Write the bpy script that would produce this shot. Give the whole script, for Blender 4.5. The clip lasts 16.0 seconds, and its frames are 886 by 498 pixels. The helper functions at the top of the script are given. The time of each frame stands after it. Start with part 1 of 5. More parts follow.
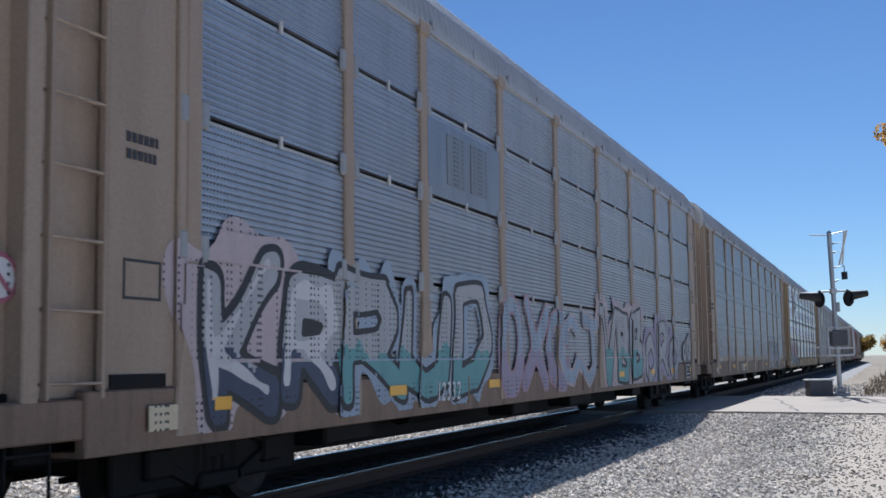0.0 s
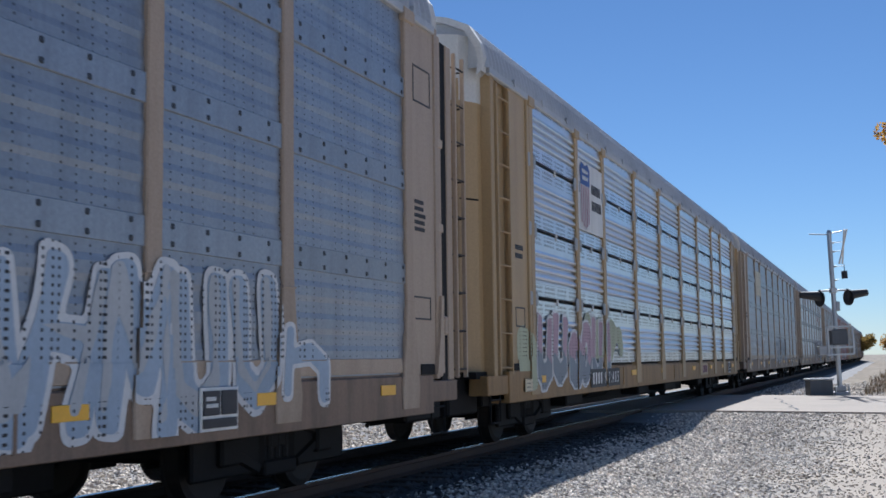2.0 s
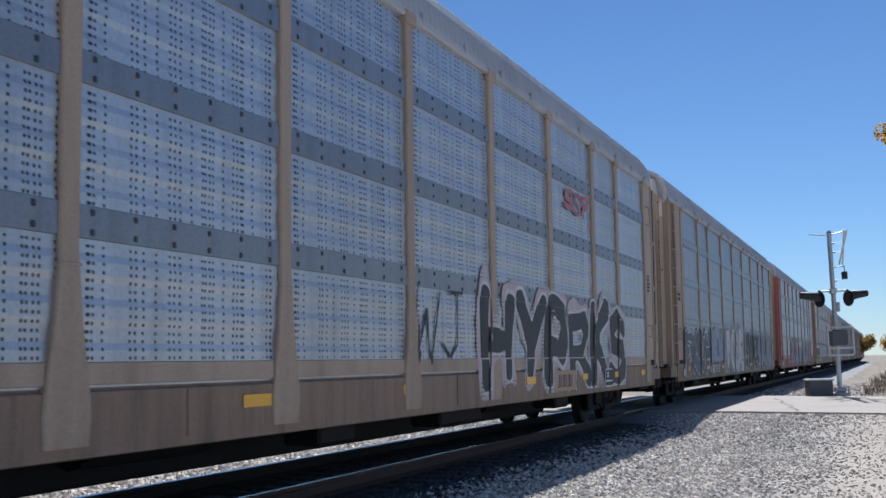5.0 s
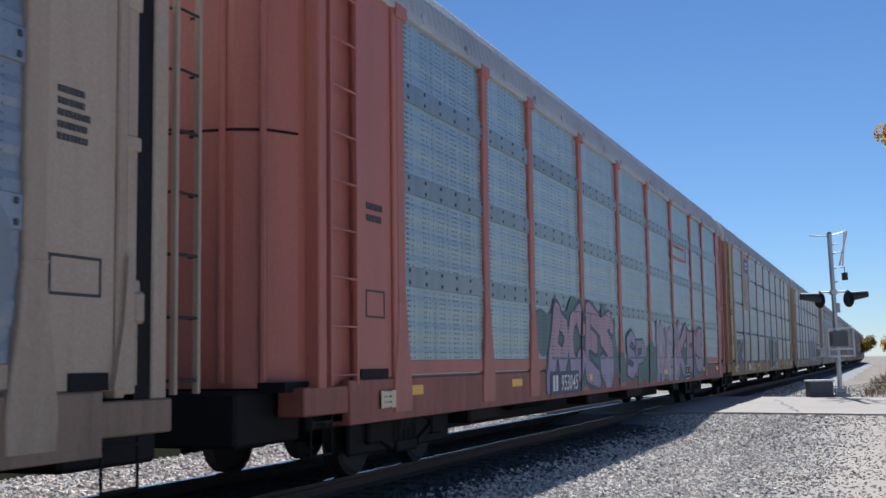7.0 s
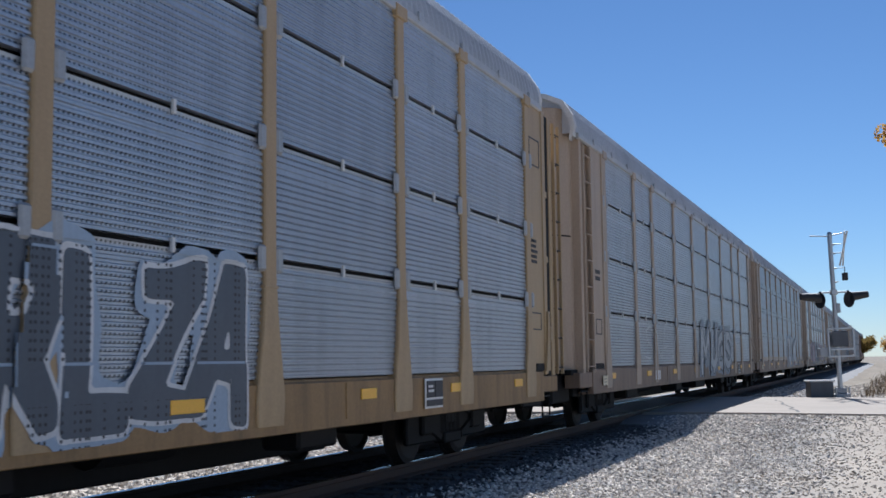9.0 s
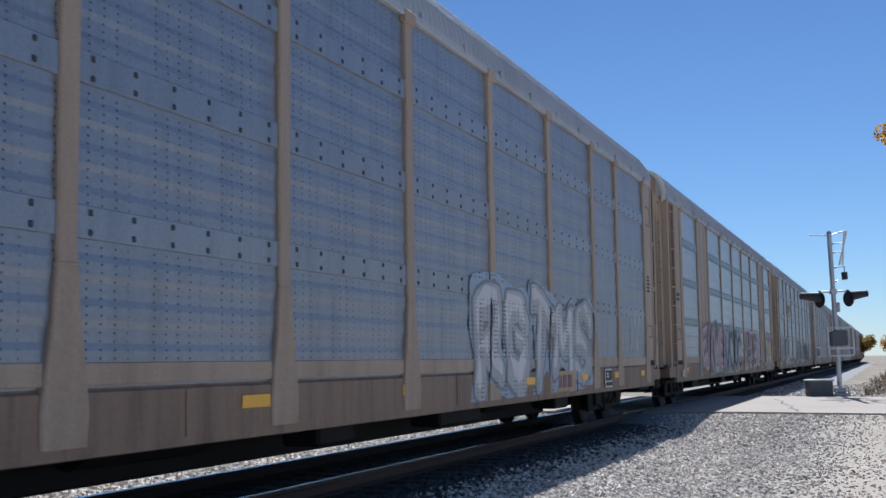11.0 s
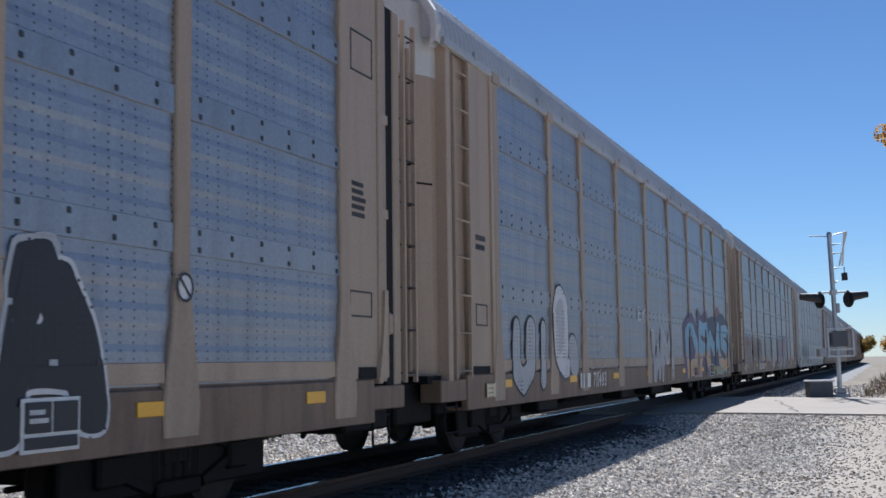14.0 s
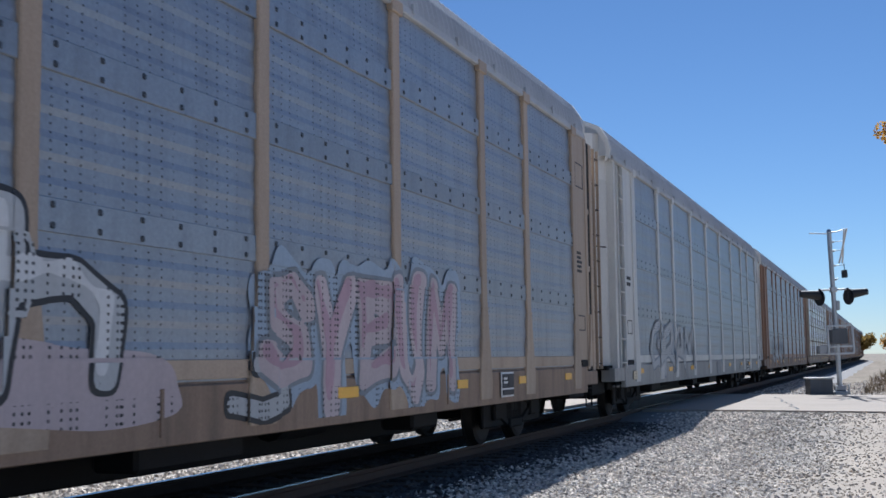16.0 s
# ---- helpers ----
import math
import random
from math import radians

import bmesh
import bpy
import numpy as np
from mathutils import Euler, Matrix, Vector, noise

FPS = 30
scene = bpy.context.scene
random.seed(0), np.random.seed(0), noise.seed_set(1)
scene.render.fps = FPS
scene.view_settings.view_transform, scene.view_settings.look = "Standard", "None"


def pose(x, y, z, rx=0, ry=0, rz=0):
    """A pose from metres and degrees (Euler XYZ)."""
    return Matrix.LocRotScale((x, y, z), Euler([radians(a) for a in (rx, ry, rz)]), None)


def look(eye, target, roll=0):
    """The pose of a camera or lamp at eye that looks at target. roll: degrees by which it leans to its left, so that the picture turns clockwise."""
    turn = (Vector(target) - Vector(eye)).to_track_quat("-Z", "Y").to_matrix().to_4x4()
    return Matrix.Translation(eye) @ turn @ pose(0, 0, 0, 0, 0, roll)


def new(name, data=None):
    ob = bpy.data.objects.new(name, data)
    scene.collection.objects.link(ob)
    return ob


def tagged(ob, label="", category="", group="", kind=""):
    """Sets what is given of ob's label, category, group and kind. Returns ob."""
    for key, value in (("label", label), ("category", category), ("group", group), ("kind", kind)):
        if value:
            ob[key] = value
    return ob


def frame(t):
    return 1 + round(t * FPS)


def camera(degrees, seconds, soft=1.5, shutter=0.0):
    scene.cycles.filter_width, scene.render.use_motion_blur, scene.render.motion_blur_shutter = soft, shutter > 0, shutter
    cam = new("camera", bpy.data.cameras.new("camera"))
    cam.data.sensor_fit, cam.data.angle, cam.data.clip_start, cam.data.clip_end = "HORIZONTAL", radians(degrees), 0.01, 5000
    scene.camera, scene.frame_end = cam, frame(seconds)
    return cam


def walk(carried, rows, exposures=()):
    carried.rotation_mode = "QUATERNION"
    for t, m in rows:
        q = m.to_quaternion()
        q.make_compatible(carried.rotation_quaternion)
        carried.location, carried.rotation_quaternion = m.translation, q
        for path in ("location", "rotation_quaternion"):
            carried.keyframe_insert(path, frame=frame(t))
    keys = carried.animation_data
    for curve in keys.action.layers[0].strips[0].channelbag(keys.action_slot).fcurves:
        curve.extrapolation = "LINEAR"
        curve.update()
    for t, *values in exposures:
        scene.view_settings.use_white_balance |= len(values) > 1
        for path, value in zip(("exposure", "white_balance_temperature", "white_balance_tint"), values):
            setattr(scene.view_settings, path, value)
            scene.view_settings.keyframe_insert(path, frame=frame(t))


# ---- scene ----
# ================= camera =================
cam = camera(41.5, 16.0, soft=1.6, shutter=0.03)
TILT, LEAN, EYE = 5.44, 0.72, 1.218
# small sway of a held camera: seconds, tilt offset, turn offset (degrees)
SWAY = ((0, 0, 0), (0.5, .02, .01), (1, 0, .01), (1.5, .04, .02), (2, -.04, 0), (2.5, .02, 0), (3, .04, 0),
        (4.2, 0, 0), (5.5, -.01, 0), (6, .09, .02), (6.5, .02, .02), (7, .04, .01), (7.5, .09, .04), (8, -.02, 0),
        (8.5, -.07, .02), (9, .05, .02), (10.2, .02, .01), (11.5, 0, 0), (12, -.04, .02), (12.5, -.08, 0), (13, 0, 0),
        (13.5, .01, 0), (14, .05, 0), (14.5, .07, 0), (15, .05, .02), (15.5, 0, 0), (16, -.08, 0))
walk(cam, [(t, pose(0, 0, EYE, 90 + TILT + dp, LEAN, dy)) for t, dp, dy in SWAY], exposures=((0, 0.44, 5050, 10), (16, 0.44, 5050, 10)))

# ================= the railway line =================
A0 = radians(20.78)          # heading of the track, to the right of the view
DC = 6.30                    # camera to track centre
BEND, RADIUS = 250.0, 500.0  # the line bends away far off
DIR = Vector((math.sin(A0), math.cos(A0), 0))
OUT = Vector((math.cos(A0), -math.sin(A0), 0))   # across the track, towards the camera
FOOT = -DC * OUT
YAW = 90 - math.degrees(A0)


def track(s):
    """Place and turn (degrees) of the track centre at s metres along the line."""
    if s <= BEND:
        return FOOT + DIR * s, YAW
    b = (s - BEND) / RADIUS
    return FOOT + DIR * (BEND + RADIUS * math.sin(b)) - OUT * RADIUS * (1 - math.cos(b)), YAW + math.degrees(b)


def at(s, lat, z):
    return FOOT + DIR * s + OUT * lat + Vector((0, 0, z))


# ================= light =================
SUN_AZ, SUN_EL = radians(10.4), radians(42)      # azimuth to the right of the view
world = bpy.data.worlds.new("world")
scene.world = world
world.use_nodes = True
wn = world.node_tree.nodes
sky = wn.new("ShaderNodeTexSky")
sky.sky_type, sky.sun_disc, sky.sun_elevation, sky.sun_rotation = "NISHITA", False, SUN_EL, SUN_AZ
sky.air_density, sky.dust_density, sky.ozone_density = 0.85, 0.0, 2.5
wn["Background"].inputs["Strength"].default_value = 0.050
world.node_tree.links.new(sky.outputs[0], wn["Background"].inputs["Color"])
sun = new("sun", bpy.data.lights.new("sun", "SUN"))
sun.data.energy, sun.data.angle, sun.data.color = 5.0, radians(0.5), (1, .88, .72)
sd = Vector((math.sin(SUN_AZ) * math.cos(SUN_EL), math.cos(SUN_AZ) * math.cos(SUN_EL), math.sin(SUN_EL)))
sun.matrix_world = look(sd * 60, (0, 0, 0))

# ================= materials =================
def nd(nt, kind, **kw):
    n = nt.nodes.new(kind)
    for k, v in kw.items():
        n.inputs[k.replace("_", " ")].default_value = v
    return n


def mix(nt, blend, fac, a, b):
    m = nt.nodes.new("ShaderNodeMix")
    m.data_type, m.blend_type = "RGBA", blend
    for i, v in ((0, fac), (6, a), (7, b)):
        if isinstance(v, bpy.types.NodeSocket):
            nt.links.new(v, m.inputs[i])
        else:
            m.inputs[i].default_value = v
    return m.outputs[2]


def ramp(nt, src, lo, hi):
    r = nt.nodes.new("ShaderNodeMapRange")
    r.inputs[1].default_value, r.inputs[2].default_value = lo, hi
    nt.links.new(src, r.inputs[0])
    return r.outputs[0]


def surface(name, col, rough=.6, metal=0.0, dark=None, grain=40.0, stain=.9, amount=.35, bump=.15, random_tint=0.0, island=0.0, streak=False, spec=.5):
    """A worn painted, metal or mineral surface: grain and stains at two scales."""
    m = bpy.data.materials.new(name)
    m.use_nodes = True
    nt = m.node_tree
    b = nt.nodes["Principled BSDF"]
    b.inputs["Roughness"].default_value, b.inputs["Metallic"].default_value = rough, metal
    b.inputs["Specular IOR Level"].default_value = spec
    tc = nt.nodes.new("ShaderNodeTexCoord")
    src = tc.outputs["Object"]
    n1 = nd(nt, "ShaderNodeTexNoise", Scale=grain, Detail=5.0)
    n2 = nd(nt, "ShaderNodeTexNoise", Scale=stain, Detail=6.0, Roughness=.65)
    nt.links.new(src, n1.inputs["Vector"])
    if streak:
        mp = nt.nodes.new("ShaderNodeMapping")
        mp.inputs["Scale"].default_value = (3.0, 3.0, .35)
        nt.links.new(src, mp.inputs["Vector"])
        nt.links.new(mp.outputs[0], n2.inputs["Vector"])
    else:
        nt.links.new(src, n2.inputs["Vector"])
    c4 = (*col, 1)
    d4 = (*(dark or [c * .45 for c in col]), 1)
    out = mix(nt, "MIX", ramp(nt, n2.outputs[0], .45, .75), c4, d4)
    out = mix(nt, "MIX", amount, c4, out)
    g = mix(nt, "MIX", n1.outputs[0], (.75, .75, .75, 1), (1.2, 1.2, 1.2, 1))
    out = mix(nt, "MULTIPLY", min(1, amount * 2), out, g)
    if random_tint or island:
        if island:
            o = nt.nodes.new("ShaderNodeNewGeometry").outputs["Random Per Island"]
        else:
            o = nt.nodes.new("ShaderNodeObjectInfo").outputs["Random"]
        k = max(random_tint, island)
        hv = nt.nodes.new("ShaderNodeMapRange")
        hv.inputs[3].default_value, hv.inputs[4].default_value = 1 - k, 1 + k
        nt.links.new(o, hv.inputs[0])
        h = nt.nodes.new("ShaderNodeHueSaturation")
        nt.links.new(hv.outputs[0], h.inputs["Value"])
        nt.links.new(out, h.inputs["Color"])
        out = h.outputs[0]
    nt.links.new(out, b.inputs["Base Color"])
    if bump:
        bp = nd(nt, "ShaderNodeBump", Strength=bump, Distance=.01)
        nt.links.new(n1.outputs[0], bp.inputs["Height"])
        nt.links.new(bp.outputs[0], b.inputs["Normal"])
    return m


def math_node(nt, op, a, b=None):
    n = nt.nodes.new("ShaderNodeMath")
    n.operation = op
    for i, v in ((0, a), (1, b)):
        if v is None:
            continue
        if isinstance(v, bpy.types.NodeSocket):
            nt.links.new(v, n.inputs[i])
        else:
            n.inputs[i].default_value = v
    return n.outputs[0]


def panel_material(name, col, rough, metal, px, pz, radius, bands, spec=.5, dirt=.5, pairs=False):
    """Galvanised sheet with punched holes px by pz metres apart, and rows left unpunched (bands: period and share in metres)."""
    m = surface(name, col, rough, metal, dark=[c * .55 for c in col], grain=25, stain=1.1, amount=dirt, bump=.05, random_tint=.07, streak=True, spec=spec)
    nt = m.node_tree
    b = nt.nodes["Principled BSDF"]
    base = b.inputs["Base Color"].links[0].from_socket
    tc = nt.nodes.new("ShaderNodeTexCoord")
    sep = nt.nodes.new("ShaderNodeSeparateXYZ")
    nt.links.new(tc.outputs["Object"], sep.inputs[0])
    x, z = sep.outputs[0], sep.outputs[2]
    fx = math_node(nt, "SUBTRACT", math_node(nt, "FRACT", math_node(nt, "DIVIDE", x, px)), .5)
    fz = math_node(nt, "SUBTRACT", math_node(nt, "FRACT", math_node(nt, "DIVIDE", z, pz)), .5)
    dx, dz = math_node(nt, "MULTIPLY", fx, px), math_node(nt, "MULTIPLY", fz, pz)
    d2 = math_node(nt, "ADD", math_node(nt, "MULTIPLY", dx, dx), math_node(nt, "MULTIPLY", dz, dz))
    hole = math_node(nt, "LESS_THAN", d2, radius * radius)
    fb = math_node(nt, "FRACT", math_node(nt, "DIVIDE", math_node(nt, "SUBTRACT", z, bands[4] if len(bands) > 4 else 0.0), bands[0]))
    rows = math_node(nt, "LESS_THAN", fb, bands[1])
    if len(bands) > 5:
        rows = math_node(nt, "ADD", rows, math_node(nt, "MULTIPLY", math_node(nt, "GREATER_THAN", fb, bands[5]), math_node(nt, "LESS_THAN", fb, bands[6])))
    hole = math_node(nt, "MULTIPLY", hole, rows)
    fc = math_node(nt, "FRACT", math_node(nt, "DIVIDE", x, bands[2]))
    hole = math_node(nt, "MULTIPLY", hole, math_node(nt, "LESS_THAN", fc, bands[3]))
    if pairs:      # twin columns of holes on each bolt line
        bx = math_node(nt, "ABSOLUTE", math_node(nt, "MULTIPLY", math_node(nt, "SUBTRACT", math_node(nt, "FRACT", math_node(nt, "DIVIDE", x, .47)), .5), .47))
        bx = math_node(nt, "SUBTRACT", bx, .03)
        b2 = math_node(nt, "ADD", math_node(nt, "MULTIPLY", bx, bx), math_node(nt, "MULTIPLY", dz, dz))
        hole = math_node(nt, "MAXIMUM", hole, math_node(nt, "MULTIPLY", math_node(nt, "LESS_THAN", b2, radius * radius), rows))
    out = mix(nt, "MIX", hole, base, (.015, .016, .02, 1))
    nt.links.new(out, b.inputs["Base Color"])
    nt.links.new(math_node(nt, "MULTIPLY", math_node(nt, "SUBTRACT", 1.0, hole), metal), b.inputs["Metallic"])
    return m


M = {}
M["sheet_ribbed"] = panel_material("ribbed_galvanised_sheet", (.44, .465, .51), .4, .62, .05, .056, .011, (.98, .93, 1.0, 1.1))
M["sheet_punched"] = panel_material("punched_galvanised_sheet", (.5, .53, .57), .4, .6, .15, .056, .0135, (1.02, .75, .62, .8, 1.23), pairs=True)
M["sheet_dull"] = panel_material("dull_galvanised_sheet", (.31, .335, .38), .42, .5, .15, .056, .0095, (1.02, .75, .9, .75, 1.23))
M["sheet_clean"] = panel_material("clean_galvanised_sheet", (.64, .67, .72), .3, .85, .085, .066, .022, (1.02, .18, .7, .78, 1.13, .74, .9), dirt=.2)
M["sheet_green"] = panel_material("greenish_galvanised_sheet", (.40, .49, .51), .42, .5, .15, .056, .012, (1.02, .75, .62, .8, 1.23), pairs=True)
for n_, c_ in (("punched", (.25, .275, .31)), ("dull", (.31, .335, .375)), ("green", (.28, .34, .36))):
    M["lap_" + n_] = surface("smooth_%s_lap_sheet" % n_, c_, .42, .5, stain=1.1, amount=.5, bump=.05, streak=True, random_tint=.08)
M["bolt"] = surface("dark_bolt_head", (.07, .075, .085), .5, .5, bump=0)
DTAN = (.22, .15, .09)
M["tan"] = surface("weathered_tan_paint", (.42, .335, .25), .55, dark=DTAN, stain=.8, amount=.5, bump=.06, random_tint=.08, streak=True)
M["yellow"] = surface("weathered_yellow_paint", (.41, .295, .15), .5, dark=(.2, .13, .07), stain=.8, amount=.45, bump=.06, random_tint=.06, streak=True)
M["brown"] = surface("weathered_brown_paint", (.33, .2, .13), .6, dark=(.14, .09, .07), stain=.8, amount=.5, bump=.06, streak=True)
M["red"] = surface("faded_red_orange_paint", (.42, .145, .105), .5, dark=(.22, .09, .07), stain=.8, amount=.4, bump=.06, streak=True)
M["grey"] = surface("pale_grey_paint", (.62, .62, .6), .5, dark=(.3, .3, .3), stain=.8, amount=.4, bump=.06, streak=True)
for n_, c_ in (("tan", (.25, .175, .12)), ("yellow", (.33, .205, .08)), ("brown", (.2, .13, .09)), ("red", (.26, .09, .065)), ("grey", (.4, .4, .39))):
    M["sill_" + n_] = surface("grimy_%s_sill_paint" % n_, c_, .6, dark=[c * .35 for c in c_], stain=1.3, amount=.75, bump=.08, random_tint=.15, streak=True)
M["roof"] = surface("galvanised_roof_sheet", (.5, .51, .53), .55, .3, stain=.7, amount=.4, bump=.05)
M["roof_cap"] = surface("chalky_pale_roof_cap", (.62, .61, .59), .6, .1, stain=1.4, amount=.45, bump=.05, streak=True)
# underframe steel; also colours the sheets and slabs that stand in for shade
M["black"] = surface("greasy_steel_and_shade_black", (.010, .010, .011), .7, .0, grain=18, amount=.4, bump=.2, spec=.2)
M["white"] = surface("dirty_white_paint", (.72, .71, .68), .5, stain=1.2, amount=.35, bump=.04, streak=True)
M["reflector"] = surface("yellow_reflector", (.85, .47, .02), .35, stain=3, amount=.3, bump=.03)
M["wheel"] = surface("brown_wheel_steel", (.022, .018, .016), .7, .0, grain=20, amount=.4, bump=.1)
M["rail_side"] = surface("rusty_rail_steel", (.10, .06, .04), .75, .2, grain=30, amount=.5, bump=.2)
M["rail_top"] = surface("polished_rail_head", (.62, .63, .65), .22, 1.0, grain=60, amount=.2, bump=.02)
M["tie"] = surface("creosoted_tie", (.09, .07, .055), .85, grain=14, stain=3, amount=.6, bump=.5)
M["gravel"] = surface("grey_gravel_ground", (.36, .345, .33), .95, dark=(.16, .155, .15), grain=26, stain=1.6, amount=.6, bump=.4, spec=.2)
# oily ballast, its colour also darkened to imitate the train's shade
M["gravel_oily_shade"] = surface("oily_shade_dark_ballast_ground", (.11, .1, .095), .9, dark=(.05, .045, .04), grain=26, stain=1.6, amount=.6, bump=.4, spec=.2)
def ground_material():
    m = surface("gravel_and_sand_ground", (.5, .43, .35), .95, dark=(.33, .29, .24), grain=30, stain=.8, amount=.6, bump=.6, spec=.15)
    nt = m.node_tree
    b = nt.nodes["Principled BSDF"]
    base = b.inputs["Base Color"].links[0].from_socket
    tc = nt.nodes.new("ShaderNodeTexCoord")
    n = nd(nt, "ShaderNodeTexNoise", Scale=.9, Detail=6.0)
    nt.links.new(tc.outputs["Object"], n.inputs["Vector"])

    def along(v, offset):
        d = nt.nodes.new("ShaderNodeVectorMath")
        d.operation = "DOT_PRODUCT"
        d.inputs[1].default_value = v
        nt.links.new(tc.outputs["Object"], d.inputs[0])
        return math_node(nt, "ADD", math_node(nt, "ADD", d.outputs["Value"], offset), math_node(nt, "MULTIPLY", n.outputs[0], 3.0))
    g = mix(nt, "MIX", n.outputs[0], (.2, .19, .18, 1), (.42, .40, .38, 1))
    out = mix(nt, "MIX", ramp(nt, along(OUT, DC - 1.5), 3.6, 5.6), g, base)
    e = mix(nt, "MIX", ramp(nt, n.outputs[0], .35, .65), (.2, .165, .125, 1), (.36, .31, .24, 1))
    out = mix(nt, "MIX", ramp(nt, along(DIR, -1.5), 37.5, 40.5), out, e)
    nt.links.new(out, b.inputs["Base Color"])
    return m


M["ground"] = ground_material()
M["stone"] = surface("crushed_stone", (.74, .66, .56), .85, dark=(.3, .27, .23), grain=14, stain=5, amount=.5, bump=.3, island=.55, spec=.3)
# oily stones, likewise darkened for the shade of the train
M["stone_oily_shade"] = surface("oily_shade_dark_ballast_stone", (.12, .11, .105), .8, dark=(.05, .045, .04), grain=14, stain=5, amount=.5, bump=.3, island=.45, spec=.3)
M["stone_tan"] = surface("tan_pebble", (.58, .5, .40), .85, dark=(.3, .26, .2), grain=14, stain=5, amount=.5, bump=.3, island=.4, spec=.3)
M["concrete"] = surface("sunbleached_road", (.43, .37, .305), .9, dark=(.29, .25, .21), grain=30, stain=.5, amount=.5, bump=.3, spec=.25)
M["crack"] = surface("tar_filled_crack", (.05, .05, .05), .8, bump=.2)
M["aluminium"] = surface("weathered_aluminium", (.55, .56, .57), .42, .8, grain=30, amount=.4, bump=.05)
M["signal_black"] = surface("matt_black_paint", (.02, .02, .022), .5, amount=.3, bump=.05)
M["lens_red"] = surface("dark_red_glass", (.25, .02, .02), .15, amount=.2, bump=0)
M["box_grey"] = surface("grey_steel_box", (.42, .43, .44), .5, .3, amount=.4, bump=.05, streak=True)
M["box_dark"] = surface("dark_grey_steel_box", (.12, .125, .135), .5, .3, amount=.4, bump=.05, streak=True)
M["leaf_gold"] = surface("golden_autumn_leaf", (.55, .34, .09), .7, dark=(.3, .16, .05), grain=8, stain=.6, amount=.6, bump=0, island=.4)
M["leaf_olive"] = surface("olive_autumn_leaf", (.34, .24, .07), .7, dark=(.18, .14, .05), grain=8, stain=.6, amount=.6, bump=0, island=.4)
for k_ in ("leaf_gold", "leaf_olive"):
    nt_ = M[k_].node_tree
    tr_, mx_ = nt_.nodes.new("ShaderNodeBsdfTranslucent"), nt_.nodes.new("ShaderNodeMixShader")
    pb_ = nt_.nodes["Principled BSDF"]
    nt_.links.new(pb_.inputs["Base Color"].links[0].from_socket, tr_.inputs["Color"])
    mx_.inputs[0].default_value = .55
    nt_.links.new(pb_.outputs[0], mx_.inputs[1])
    nt_.links.new(tr_.outputs[0], mx_.inputs[2])
    nt_.links.new(mx_.outputs[0], nt_.nodes["Material Output"].inputs["Surface"])
M["bark"] = surface("grey_bark", (.16, .13, .1), .9, grain=9, stain=2, amount=.6, bump=.6)
M["scrub"] = surface("dark_scrub_leaf", (.03, .034, .018), .95, grain=8, stain=2, amount=.5, bump=0, island=.3, spec=.02)
M["weed"] = surface("dry_weed_stalks", (.24, .18, .11), .9, grain=9, stain=2, amount=.5, bump=0, island=.4)
M["letter_white"] = surface("stencilled_white", (.78, .78, .76), .55, stain=6, amount=.35, bump=.02)
M["letter_dark"] = surface("stencilled_black", (.04, .04, .045), .6, stain=6, amount=.3, bump=.02)


def paint(name, col):
    if name not in M:
        M[name] = panel_material(name, col, .55, 0, .15, .056, .0125, (1.02, .75, .62, .8, 1.23), dirt=.3, pairs=True)
    return name


for n_, c_ in (("spray_black", (.02, .022, .028)), ("spray_white", (.64, .65, .66)), ("spray_silver", (.44, .46, .48)), ("spray_pink", (.43, .29, .35)),
               ("spray_teal", (.16, .38, .4)), ("spray_blue", (.1, .3, .52)), ("spray_lilac", (.35, .31, .43)), ("spray_maroon", (.24, .12, .16)),
               ("spray_gold", (.52, .4, .16)), ("spray_red", (.44, .17, .18)), ("spray_green", (.10, .17, .17)), ("spray_orange", (.3, .2, .17)),
               ("spray_cream", (.66, .58, .4)), ("spray_pale_blue", (.45, .58, .68)), ("spray_grey", (.22, .25, .29)), ("spray_sky", (.28, .5, .66)), ("spray_mauve", (.12, .1, .19)), ("spray_peach", (.62, .42, .24)), ("spray_navy", (.05, .07, .13)), ("spray_slate", (.09, .105, .13)), ("spray_steel", (.34, .42, .53)), ("spray_blush", (.5, .43, .45)), ("spray_lime", (.42, .45, .3)), ("shield_blue", (.04, .1, .35)), ("shield_red", (.36, .12, .17))):
    paint(n_, c_)


# ================= mesh helpers =================
def box_into(bm, x0, x1, y0, y1, z0, z1, bevel=0.0):
    r = bmesh.ops.create_cube(bm, size=1)
    vs = r["verts"]
    for v in vs:
        v.co = Vector(((x0 + x1) / 2 + v.co.x * (x1 - x0), (y0 + y1) / 2 + v.co.y * (y1 - y0), (z0 + z1) / 2 + v.co.z * (z1 - z0)))
    if bevel:
        es = list({e for v in vs for e in v.link_edges})
        bmesh.ops.bevel(bm, geom=es, offset=bevel, segments=1, affect="EDGES")
    return vs


def tube_into(bm, p, q, r0, r1=None, n=8):
    p, q = Vector(p), Vector(q)
    d = q - p
    m = Matrix.Translation((p + q) / 2) @ d.to_track_quat("Z", "Y").to_matrix().to_4x4()
    bmesh.ops.create_cone(bm, cap_ends=True, segments=n, radius1=r0, radius2=r0 if r1 is None else r1, depth=d.length, matrix=m)


def mesh_of(name, bm, mats):
    me = bpy.data.meshes.new(name)
    bmesh.ops.recalc_face_normals(bm, faces=bm.faces)
    bm.to_mesh(me)
    bm.free()
    for k in (mats if isinstance(mats, (list, tuple)) else [mats]):
        me.materials.append(M[k])
    return me


